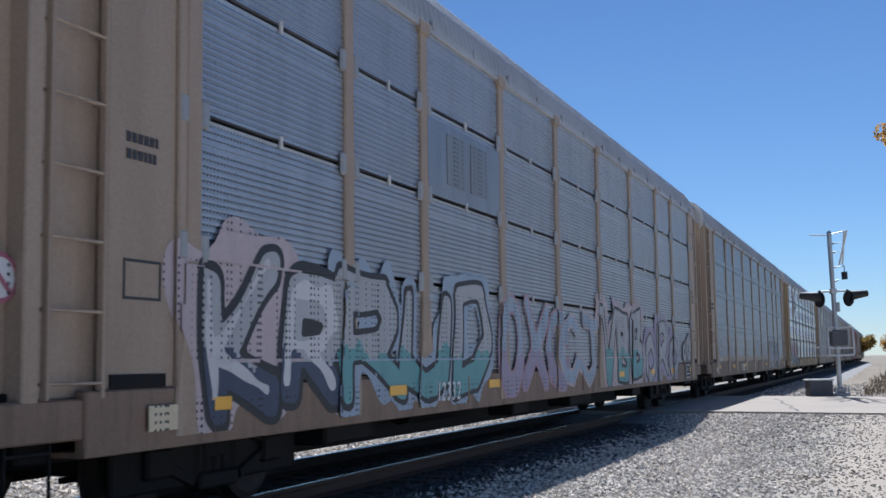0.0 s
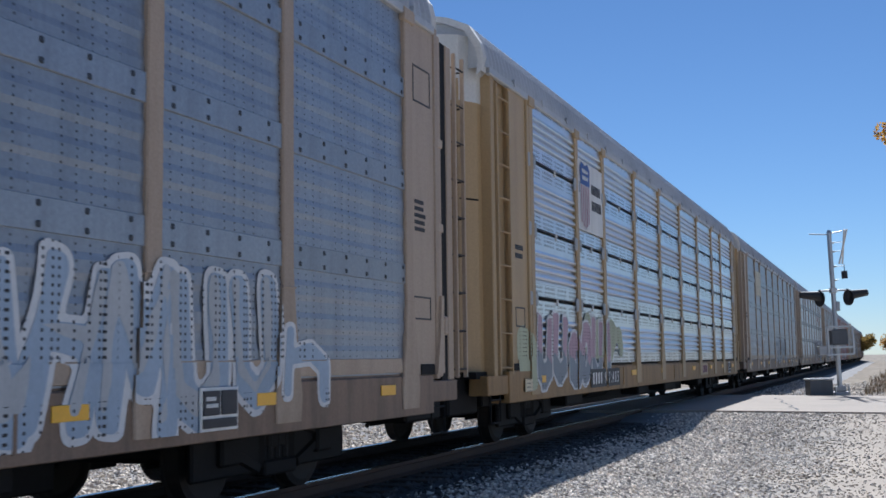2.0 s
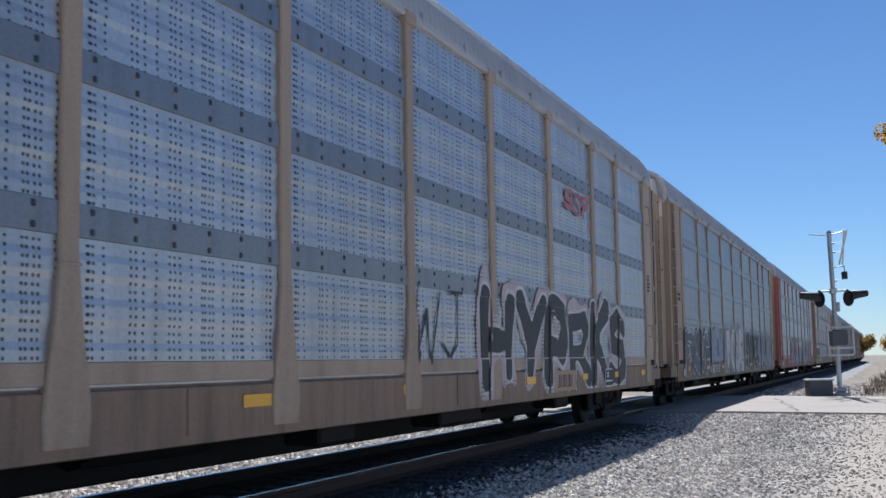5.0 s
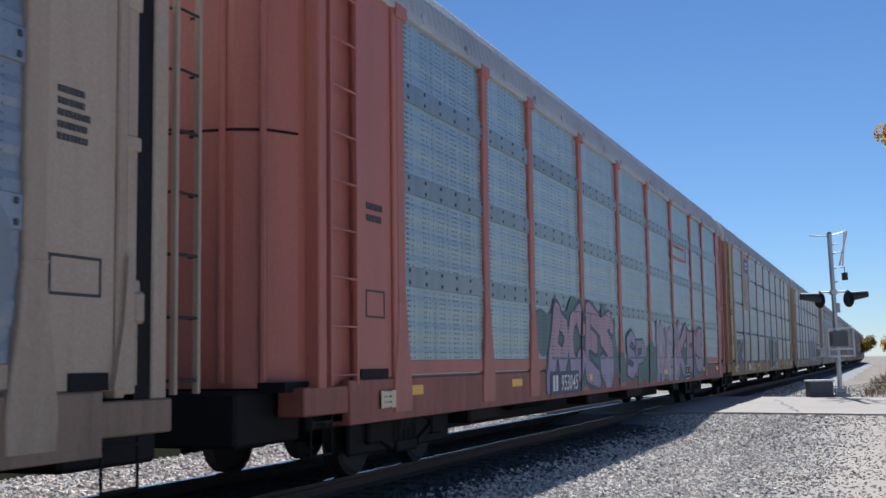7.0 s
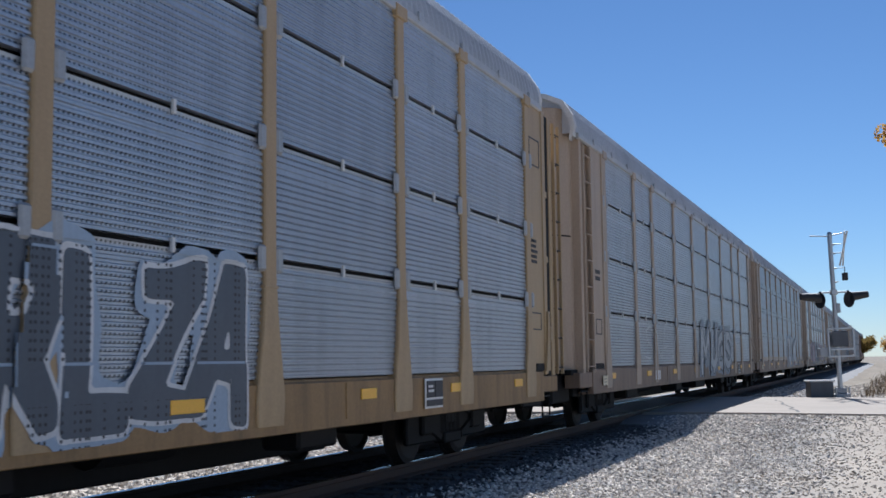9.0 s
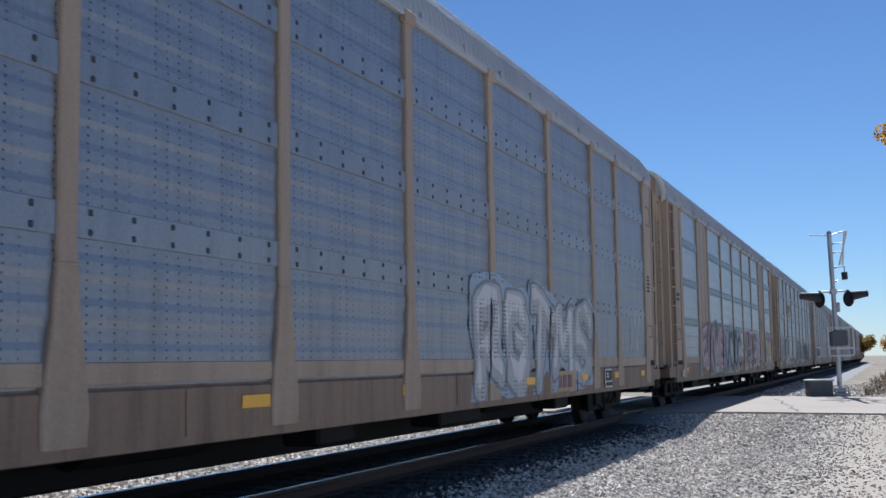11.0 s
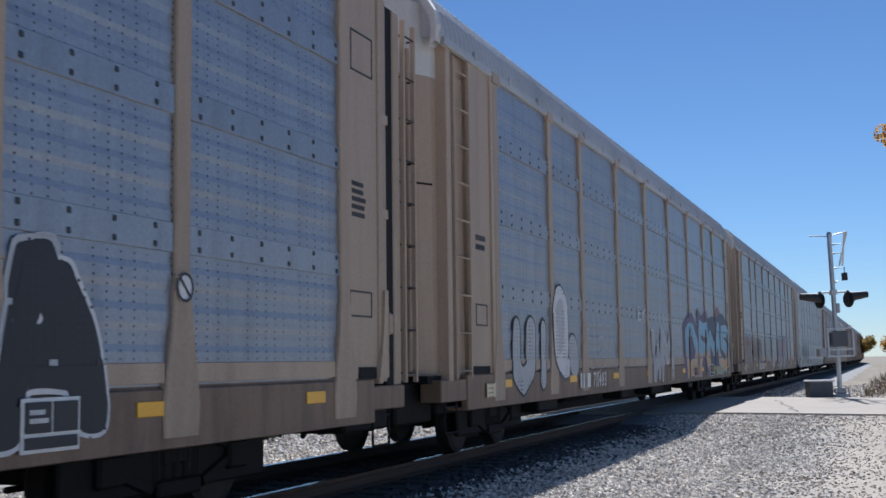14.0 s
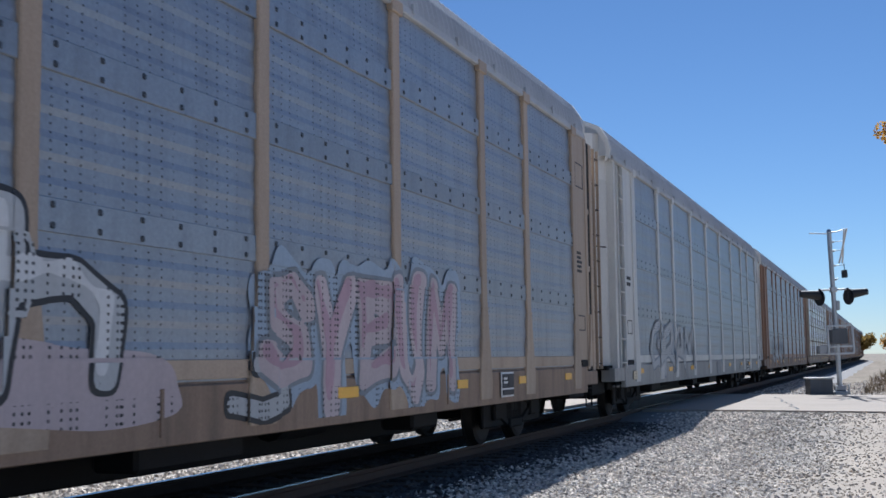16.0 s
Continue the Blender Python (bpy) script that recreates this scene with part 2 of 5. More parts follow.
def attach(name, me, parent=None, loc=(0, 0, 0), label="", rot=None):
    ob = new(name, me)
    if parent is not None:
        ob.parent = parent
    ob.location = loc
    if rot:
        ob.rotation_euler = [radians(a) for a in rot]
    if label:
        tagged(ob, label)
    return ob


def part(name, bm, material, parent, label=""):
    return attach(name, mesh_of(name, bm, material), parent, label=label)


CACHE = {}


def cached(key, mats, fn):
    k = (key, mats if isinstance(mats, str) else tuple(mats))
    if k not in CACHE:
        bm = bmesh.new()
        fn(bm)
        CACHE[k] = mesh_of(key if isinstance(key, str) else key[0], bm, mats)
    return CACHE[k]


# ---- outlines of characters, made before anything else ----
GLYPHS = {}


def glyph(ch, offset, res=4):
    """The outline of a character as (verts, faces), 1 high."""
    key = (ch, offset)
    if key not in GLYPHS:
        cu = bpy.data.curves.new("letter", "FONT")
        cu.body, cu.size, cu.offset, cu.resolution_u = ch, 1.4, offset, res
        ob = new("letter", cu)
        dg = bpy.context.evaluated_depsgraph_get()
        me = bpy.data.meshes.new_from_object(ob.evaluated_get(dg))
        GLYPHS[key] = ([v.co.copy() for v in me.vertices], [tuple(p.vertices) for p in me.polygons])
        bpy.data.objects.remove(ob)
        bpy.data.curves.remove(cu)
        bpy.data.meshes.remove(me)
    return GLYPHS[key]


for ch_ in "0123456789":
    for off_ in (0, .012):
        glyph(ch_, off_)


# ================= ground, line and road =================
ROAD = (27.4, 38.2)          # the road crosses the line here


def smooth(a, b, x):
    t = min(1, max(0, (x - a) / (b - a)))
    return t * t * (3 - 2 * t)


def ground_z(s, lat):
    z = -.46 + .06 * noise.noise((s * .35, lat * .35, 0))
    near_road = smooth(ROAD[0] - 7, ROAD[0] - .3, s) * (1 - smooth(ROAD[1] + .3, ROAD[1] + 8, s))
    z += near_road * (.38 - .06 * noise.noise((s * .35, lat * .35, 0)))
    if lat > 3.5 and s > ROAD[1]:
        mound = smooth(ROAD[1] + 1, ROAD[1] + 9, s) * smooth(4.2, 7.5, lat) * (1 - smooth(90, 160, s)) * (1 - smooth(16, 30, lat))
        z += mound * (.75 + .35 * noise.noise((s * .2, lat * .3, 4)))
    if abs(lat) > 60 or s > 260 or s < -80:
        z = -.5
    return z


def build_ground():
    ss = [-2500, -600, -120] + [x * 1.5 for x in range(-20, 4)] + [6 + .5 * i for i in range(110)] + [62 + 6 * i for i in range(30)] + [260, 320, 420, 600, 1000, 2000, 4200]
    ls = [-3500, -900, -250, -80, -30, -14] + [-10 + .5 * i for i in range(70)] + [26, 32, 45, 80, 200, 700, 3000]
    bm = bmesh.new()
    g = [[bm.verts.new(at(s, l, ground_z(s, l))) for l in ls] for s in ss]
    for i in range(len(ss) - 1):
        for j in range(len(ls) - 1):
            f = bm.faces.new((g[i][j], g[i][j + 1], g[i + 1][j + 1], g[i + 1][j]))
            f.smooth = True
    return tagged(part("ground", bm, "ground", None), "pale grey and sandy gravel ground beside the railway", "ground", kind="structure")


def sweep(name, profile, s0, s1, mats, closed=True, step=12.0, index=None):
    bm = bmesh.new()
    n = max(2, int((s1 - s0) / step) + 1)
    rows = []
    for i in range(n):
        c, yaw = track(s0 + (s1 - s0) * i / (n - 1))
        r = Matrix.Rotation(radians(yaw), 3, "Z")
        rows.append([bm.verts.new(c + r @ Vector((0, -l, z))) for l, z in profile])
    k = len(profile)
    for i in range(n - 1):
        for j in range(k if closed else k - 1):
            f = bm.faces.new((rows[i][j], rows[i][(j + 1) % k], rows[i + 1][(j + 1) % k], rows[i + 1][j]))
            if index:
                f.material_index = index(j)
    return part(name, bm, mats, None)


build_ground()
bed = [(-4.4, -.62), (-3.0, -.32), (-1.7, -.2), (1.7, -.2), (2.15, -.24), (2.7, -.3), (3.4, -.43), (4.2, -.62)]
# dark strip runs out to 2.15 on the near side to deepen the train's shade
tagged(sweep("ballast_bed", bed, -150, ROAD[0] + .2, ["gravel", "gravel_oily_shade"], closed=False, index=lambda j: 1 if j in (2, 3) else 0), "grey crushed stone ballast bed under the track", "ballast", kind="structure")
tagged(sweep("ballast_bed", bed, ROAD[1] - .2, 480, ["gravel", "gravel_oily_shade"], closed=False, index=lambda j: 1 if j in (2, 3) else 0), "grey crushed stone ballast bed under the track", "ballast", kind="structure")
RAIL = [(-.037, 0), (.037, 0), (.037, -.04), (.012, -.055), (.012, -.13), (.07, -.155), (.07, -.165), (-.07, -.165), (-.07, -.155), (-.012, -.13), (-.012, -.055), (-.037, -.04)]
for side in (.755, -.755):
    tagged(sweep("rail", [(side + l, z) for l, z in RAIL], -150, 480, ["rail_side", "rail_top"], step=10, index=lambda j: 1 if j == 0 else 0),
           "rusty steel rail with a polished running surface", "rail", "rails of the track", kind="structure")


def build_ties():
    def fn(bm):
        box_into(bm, -.115, .115, -1.3, 1.3, -.34, -.166, .008)
    me = cached("tie", "tie", fn)
    holder = tagged(new("track_ties"), "dark creosoted wooden ties under the rails", "ties", kind="structure")
    holder.matrix_world = Matrix.Translation(FOOT) @ pose(0, 0, 0, 0, 0, YAW)
    for i in range(150):
        s = -10 + i * .53
        if ROAD[0] - .1 < s < ROAD[1] + .1:
            continue
        attach("tie", me, holder, (s, random.uniform(-.03, .03), random.uniform(-.006, 0)), rot=(0, 0, random.uniform(-.8, .8)))


def build_road():
    bm = bmesh.new()
    lats = [-40, -12, -4, -1.5, -.86, -.66, .66, .86, 1.5, 3, 5, 8, 12, 20, 40, 90]
    for a, b in zip(lats, lats[1:]):
        if (a, b) in ((-.86, -.66), (.66, .86)):
            continue
        z0, z1 = [-.015 - .05 * smooth(1.6, 9, abs(l)) for l in (a, b)]
        n = 16
        prev = None
        for i in range(n + 1):
            s = ROAD[0] + (ROAD[1] - ROAD[0]) * i / n
            j = .0 if abs(a) < 2 else (.10 * noise.noise((a, i * .9, 2)) if i in (0, n) else 0)
            pair = [bm.verts.new(at(s + j, l, z)) for l, z in ((a, z0), (b, z1))]
            if prev:
                bm.faces.new((prev[0], prev[1], pair[1], pair[0]))
            if i in (0, n):
                low = [bm.verts.new(v.co - Vector((0, 0, .35))) for v in pair]
                bm.faces.new((pair[0], pair[1], low[1], low[0]))
            prev = pair
    road = tagged(part("road", bm, ["concrete"], None), "sun-bleached pale road surface at the level crossing", "road", kind="structure")
    # tar-filled cracks and the joint beside the signal
    rnd = random.Random(5)
    for s0, l0, s1, l1, w in ((27.9, 4.3, 35.5, 3.2, .035), (33.5, 5.0, 36.6, 5.5, .06), (30, 8.5, 33.0, 7.2, .03)):
        bm = bmesh.new()
        prev = None
        n = 14
        for i in range(n + 1):
            t = i / n
            s, l = s0 + (s1 - s0) * t, l0 + (l1 - l0) * t + rnd.uniform(-.07, .07)
            z = -.015 - .05 * smooth(1.6, 9, l) + .005
            ww = w * rnd.uniform(.4, 1.1)
            pair = [bm.verts.new(at(s, l - ww, z)), bm.verts.new(at(s, l + ww, z))]
            if prev:
                bm.faces.new((prev[0], prev[1], pair[1], pair[0]))
            prev = pair
        part("crack", bm, "crack", road, "dark tar-filled crack")
    return road


build_ties()
build_road()


def stones(name, label, count, spread, size, mat, seed, lift=.25):
    """Loose stones as real pieces; spread(rng, n) gives s, lat, z."""
    rng = np.random.default_rng(seed)
    s, lat, z = spread(rng, count)
    base = np.array([(1, 0, 0), (0, 1, 0), (-1, 0, 0), (0, -1, 0), (0, 0, 1), (0, 0, -1)], float)
    base[:4, :2] = base[:4, :2] @ np.array([[.8, .6], [-.6, .8]])
    tri = np.array([(0, 1, 4), (1, 2, 4), (2, 3, 4), (3, 0, 4), (1, 0, 5), (2, 1, 5), (3, 2, 5), (0, 3, 5)])
    r = rng.uniform(size[0], size[1], count) ** 1.0
    q = rng.normal(size=(count, 4)) * np.array((1, .22, .22, 1))
    q /= np.linalg.norm(q, axis=1)[:, None]
    w, x, y, zz = q.T
    R = np.stack([1 - 2 * (y * y + zz * zz), 2 * (x * y - w * zz), 2 * (x * zz + w * y), 2 * (x * y + w * zz), 1 - 2 * (x * x + zz * zz), 2 * (y * zz - w * x),
                  2 * (x * zz - w * y), 2 * (y * zz + w * x), 1 - 2 * (x * x + y * y)], 1).reshape(-1, 3, 3)
    v = base[None] * rng.uniform(.65, 1.3, (count, 6, 1)) * np.stack([r * 1.3, r, r * .62], 1)[:, None, :]
    v = np.einsum("nij,nkj->nki", R, v)
    c = np.array(FOOT)[None] + s[:, None] * np.array(DIR) + lat[:, None] * np.array(OUT)
    c[:, 2] = z + r * lift
    v = (v + c[:, None]).reshape(-1, 3)
    f = (tri[None] + 6 * np.arange(count)[:, None, None]).reshape(-1, 3)
    me = bpy.data.meshes.new(name)
    me.from_pydata(v.tolist(), [], f.tolist())
    me.materials.append(M[mat])
    return tagged(new(name, me), label, "stones", kind="stuff")


def bed_z(lat):
    return np.interp(lat, [p[0] for p in bed], [p[1] for p in bed])


def surf_z(s, lat):
    g = np.array([ground_z(a, b) for a, b in zip(s, lat)])
    return np.maximum(g, np.where((s < ROAD[0]), bed_z(np.clip(lat, -4.4, 4.2)), -9))


def shoulder(rng, n):
    s = 6.5 + (ROAD[0] - 6.6) * rng.random(n) ** 1.25
    lat = 1.9 + 2.1 * rng.random(n) ** .9 + 2.2 * rng.random(n) ** 4 - .7 * rng.random(n) ** 4
    return s, lat, surf_z(s, lat)


def sandy(rng, n):
    s = 6.5 + (ROAD[0] - 6.6) * rng.random(n) ** 1.1
    lat = 3.4 + 7.0 * rng.random(n) ** 1.4
    return s, lat, surf_z(s, lat)


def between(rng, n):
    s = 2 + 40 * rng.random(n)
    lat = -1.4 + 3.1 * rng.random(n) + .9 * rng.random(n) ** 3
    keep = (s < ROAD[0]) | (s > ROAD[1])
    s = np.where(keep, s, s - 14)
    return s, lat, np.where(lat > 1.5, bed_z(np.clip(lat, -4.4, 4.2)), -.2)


def beyond(rng, n):
    s = 3 + 24 * rng.random(n)
    lat = -1.2 - 5.5 * rng.random(n)
    return s, lat, surf_z(s, lat)


def far_bed(rng, n):
    s = ROAD[1] + .5 + 30 * rng.random(n)
    lat = 1.5 + 9 * rng.random(n)
    return s, lat, np.maximum(np.array([ground_z(a, b) for a, b in zip(s, lat)]), bed_z(np.clip(lat, -4.4, 4.2)))


stones("ballast_stones", "loose grey crushed stones on the track shoulder", 34000, shoulder, (.013, .036), "stone", 1)
stones("pebbles", "small tan pebbles and grit on the sandy verge", 14000, sandy, (.008, .024), "stone_tan", 2)
# dark stones reach past the near rail, painting in shade as well as oil
stones("ballast_stones", "oily crushed stones by the rails, darkened further for train shade", 13000, between, (.02, .045), "stone_oily_shade", 3)
stones("ballast_stones", "sunlit pale crushed stones beyond the track", 15000, beyond, (.02, .05), "stone", 4)
stones("ballast_stones", "grey stones on the low bank past the road", 8000, far_bed, (.02, .06), "stone", 6)


# ================= railway cars =================
PITCH, SPEED = 28.5, 24.0
WIDE, NARROW = 2.85, 1.98
WIDTHS = (2.72, NARROW, WIDE, WIDE, WIDE, WIDE, WIDE, NARROW, 2.75)
POSTS = [2.53]
for w_ in WIDTHS:
    POSTS.append(POSTS[-1] + w_)
COURSE = 1.02                # height of one course of side sheets
P_BOT, P_TOP, P_LAT, POST_LAT, SILL_LAT = 1.07, 5.03, 1.468, 1.50, 1.49


def panel_profile(kind):
    """(z, depth outward) down the sheet."""
    pts = []
    if kind == "ribbed":
        for k in range(4):
            z0, z1 = P_BOT + COURSE * k, min(P_TOP, P_BOT + COURSE * (k + 1))
            pts += [(z0, -.05), (z0 + .016, -.05)]
            z = z0 + .016
            while z < z1 - .08:
                pts += [(z + .004, .006), (z + .026, .006), (z + .034, -.006), (z + .052, -.006)]
                z += .056
            pts += [(z1 - .026, .0), (z1 - .021, -.05)]
    elif kind == "clean":
        for k in range(4):
            z0, z1 = P_BOT + COURSE * k, min(P_TOP, P_BOT + COURSE * (k + 1))
            pts += [(z0, -.06), (z0 + .05, -.06), (z0 + .055, .0)]
            z = z0 + .26
            pts += [(z, .0)]
            for i in range(4):
                pts += [(z + .01, -.036), (z + .035, -.04), (z + .05, .004), (z + .075, .012), (z + .10, .004), (z + .115, -.004)]
                z += .12
            pts += [(z1 - .012, .0), (z1 - .006, -.06)]
    else:
        for k in range(4):
            z0, z1 = P_BOT + COURSE * k, min(P_TOP, P_BOT + COURSE * (k + 1))
            off = -.006 * k
            pts += [(z0, off)]
            z = z0 + .1
            while z < z1 - .25:
                pts += [(z, off), (z + .05, off + .0075), (z + .14, off + .0075), (z + .19, off)]
                z += .29
            pts += [(z1 - .004, off)]
    return pts


def panel_mesh(kind, sheet, w):
    def fn(bm):
        pr = panel_profile(kind)
        cols = [[bm.verts.new((x, -d, z)) for z, d in pr] for x in (.02, w - .02)]
        for j in range(len(pr) - 1):
            if pr[j][1] > -.045 or pr[j + 1][1] > -.045:
                bm.faces.new((cols[0][j], cols[1][j], cols[1][j + 1], cols[0][j + 1]))
        # turned edges give the sheet its thickness
        for c, x in ((cols[0], .02), (cols[1], w - .02)):
            back = [bm.verts.new((x, .07, z)) for z, d in pr]
            for j in range(len(pr) - 1):
                bm.faces.new((c[j], c[j + 1], back[j + 1], back[j]))
    return cached(("side_panel", kind, w), sheet, fn)


def post_mesh(mat, plain=False):
    def fn(bm):
        prof = [(5.06, .1, POST_LAT), (2.0, .1, POST_LAT), (1.86, .104, POST_LAT + .006), (1.5, .14, POST_LAT + .012), (1.0, .225, POST_LAT + .012), (.9, .235, POST_LAT + .012), (.7, .22, POST_LAT + .008)]
        rows = []
        for z, hw, lat in prof:
            rows.append([bm.verts.new(p) for p in ((-hw, -1.36, z), (-hw, -lat + .012, z), (-hw + .014, -lat, z), (hw - .014, -lat, z), (hw, -lat + .012, z), (hw, -1.36, z))])
        for a, b in zip(rows, rows[1:]):
            for i in range(5):
                bm.faces.new((a[i], a[i + 1], b[i + 1], b[i]))
        bm.faces.new(rows[0])
        bm.faces.new(rows[-1])
        # weld plate at the knee and cap plate at the eave
        box_into(bm, -.115, .115, -POST_LAT - .012, -1.45, 1.845, 1.865, .003)
        box_into(bm, -.15, .15, -1.525, -1.45, 4.93, 5.08, .01)
    return cached("side_post", mat, fn)


def sill_mesh(mat):
    def fn(bm):
        box_into(bm, 1.3, 26.9, -SILL_LAT, -1.40, .64, 1.05, .012)
        box_into(bm, 1.3, 26.9, -SILL_LAT, -1.22, .62, .66, .008)
        box_into(bm, 2.4, 26.3, -1.46, -1.38, 1.04, 1.075, .006)
        for u in (8.6, 14.35, 20.1):
            box_into(bm, u - .02, u + .02, -SILL_LAT - .012, -1.45, .69, 1.03, .004)
        # stepped ends over the bogies
        box_into(bm, .45, 1.32, -SILL_LAT + .02, -1.2, .74, 1.0, .012)
        box_into(bm, 26.88, 27.72, -SILL_LAT + .02, -1.2, .74, .98, .012)
    return cached("side_sill", mat, fn)


def seam_band_mesh(sheet, w):
    """Smooth lap strip across a punched sheet."""
    def fn(bm):
        box_into(bm, .03, w - .03, -.014, .02, 0, .22, .005)
        x = .24
        while x < w - .1:
            for dz in (.045, .175):
                box_into(bm, x - .022, x + .022, -.024, -.008, dz - .022, dz + .022, .008)
            x += .47
        for f in bm.faces:
            f.material_index = 1 if f.calc_center_median().y < -.0145 else 0
    return cached(("lap_strip", w), [sheet, "bolt"], fn)


def deck_mesh(shade_sheet=False):
    """One upper deck, or the black sheet added to keep side slits dark."""
    def fn(bm):
        if shade_sheet:
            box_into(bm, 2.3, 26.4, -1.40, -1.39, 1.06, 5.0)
        else:
            box_into(bm, 2.3, 26.4, -1.385, 1.35, -.03, .03)
    return cached("inner_lining" if shade_sheet else "inner_deck", "black", fn)


def far_side_mesh(mat):
    def fn(bm):
        box_into(bm, 2.2, 26.4, 1.36, 1.42, 1.05, 5.05)
        box_into(bm, 1.3, 26.9, 1.22, 1.5, .67, 1.05, .01)
        for u in POSTS:
            box_into(bm, u - .09, u + .09, 1.40, 1.5, .7, 5.06)
    return cached("far_side", mat, fn)


def underframe_mesh():
    def fn(bm):
        box_into(bm, .3, 27.3, -1.36, 1.36, .96, 1.05)                    # deck
        box_into(bm, .2, 27.5, -.36, .36, .62, .98, .02)
        box_into(bm, 5.9, 21.8, -.42, .42, .27, .7, .02)                  # deep middle of the centre sill
        for u in range(6, 23, 2):
            box_into(bm, u - .05, u + .05, -1.36, 1.36, .72, .97, .005)   # cross bearers
        for a, b in ((8.2, 9.9), (17.2, 18.2)):
            tube_into(bm, (a, -.75, .62), (b, -.75, .62), .17, n=12)      # air reservoirs
        for a in (1.0, 21.9):                                             # end sills, brake gear and hoses over the bogies
            box_into(bm, a, a + 4.8, -1.2, 1.2, .58, .97, .02)
        for a in (-.15, 26.9):
            box_into(bm, a, a + 1.1, -1.15, 1.15, .5, .98, .03)
        for a, b in ((5.2, 6.3), (11.2, 12.0), (14.4, 15.9), (19.6, 20.4)):
            box_into(bm, a, b, -1.25, -.85, .42, .74, .03)                # valve and tool boxes
        tube_into(bm, (4.5, -1.05, .58), (23, -1.05, .58), .022, n=6)     # brake pipe
    return cached("underframe", "black", fn)


def wheel_mesh():
    def fn(bm):
        prof = [(.0, .09), (.0, .10), (.36, .085), (.40, .07), (.419, .065), (.419, -.06), (.44, -.06), (.445, -.085), (.40, -.09), (.36, -.05), (.12, -.03)]
        n = 28
        rings = []
        for i in range(n):
            a = 2 * math.pi * i / n
            rings.append([bm.verts.new((r * math.cos(a), -y, r * math.sin(a))) for r, y in prof[1:]])
        for i in range(n):
            a, b = rings[i], rings[(i + 1) % n]
            for j in range(len(prof) - 2):
                bm.faces.new((a[j], a[j + 1], b[j + 1], b[j]))
        tube_into(bm, (0, -.16, 0), (0, .1, 0), .11, n=16)
    return cached("wheel", "wheel", fn)


def bogie_mesh():
    def fn(bm):
        for sgn in (-1, 1):
            y = sgn * 1.0
            # cast side frame: raised middle, axle boxes at both ends
            box_into(bm, -.45, .45, y - .07, y + .07, .56, .70, .02)
            box_into(bm, -.3, .3, y - .08, y + .08, .2, .34, .02)
            box_into(bm, -1.4, 1.4, y - .03, y + .03, .24, .62, .02)
            for e in (-1, 1):
                box_into(bm, e * .875 - .16, e * .875 + .16, y - .09, y + .09, .34, .58, .025)
                tube_into(bm, (e * .36, y, .28), (e * .84, y, .46), .07, n=6)
                tube_into(bm, (e * .40, y, .64), (e * .84, y, .54), .07, n=6)
                tube_into(bm, (e * .28, y, .28), (e * .28, y, .6), .06, n=6)
            for e in (-.14, 0, .14):
                tube_into(bm, (e, y, .3), (e, y, .58), .055, n=8)
        box_into(bm, -.2, .2, -1.05, 1.05, .44, .62, .02)
        for e in (-.875, .875):
            tube_into(bm, (e, -.8, .42), (e, .8, .42), .075, n=10)
        tube_into(bm, (-1.3, -.5, .36), (1.3, -.5, .36), .025, n=6)
    return cached("bogie_frame", "black", fn)


def roof_mesh():
    def fn(bm):
        half = [(-1.48, 5.07), (-1.475, 5.16), (-1.43, 5.36), (-1.28, 5.59), (-1.0, 5.72), (-.5, 5.83), (0, 5.87)]
        prof = half + [(-y, z) for y, z in half[-2::-1]]
        prev = None
        u, k = .5, 0
        while u < 27.01:
            lift = (0, .034, .034, 0)[k % 4]
            row = [bm.verts.new((u, y * (1 + lift * .45), z + (lift if i not in (0, len(prof) - 1) else 0))) for i, (y, z) in enumerate(prof)]
            if prev:
                for j in range(len(prof) - 1):
                    f = bm.faces.new((prev[j], prev[j + 1], row[j + 1], row[j]))
            prev = row
            u += (.055, .03, .055, .03)[k % 4]
            k += 1
        first = [v for v in bm.verts if v.co.x < .501]
        for row, x in ((first, .5), (prev, None)):
            bm.faces.new(row)
    return cached("roof", "roof", fn)


def eave_mesh(mat):
    def fn(bm):
        for sgn in (-1, 1):
            box_into(bm, .6, 27.0, sgn * 1.47 - .04, sgn * 1.47 + .04, 5.0, 5.1, .012)
            for i in range(18):
                u = 1.7 + i * 1.45
                box_into(bm, u - .03, u + .03, sgn * 1.5 - .03, sgn * 1.5 + .03, 5.05, 5.16, .008)
    return cached("eave_rail", mat, fn)


def roof_end_mesh():
    def fn(bm):
        half = [(-1.46, 5.0), (-1.49, 5.2), (-1.45, 5.38), (-1.29, 5.63), (-1.0, 5.76), (-.5, 5.87), (0, 5.91)]
        prof = half + [(-y, z) for y, z in half[-2::-1]]
        rows = [[bm.verts.new((u, y * k, 1.0 + (z - 1.0) * (1 if k == 1 else .985))) for y, z in prof] for u, k in ((-.09, 1), (.09, 1), (.09, .95), (-.09, .95))]
        for a, b in zip(rows, rows[1:] + rows[:1]):
            for j in range(len(prof) - 1):
                bm.faces.new((a[j], a[j + 1], b[j + 1], b[j]))
    return cached("roof_end", "roof_cap", fn)


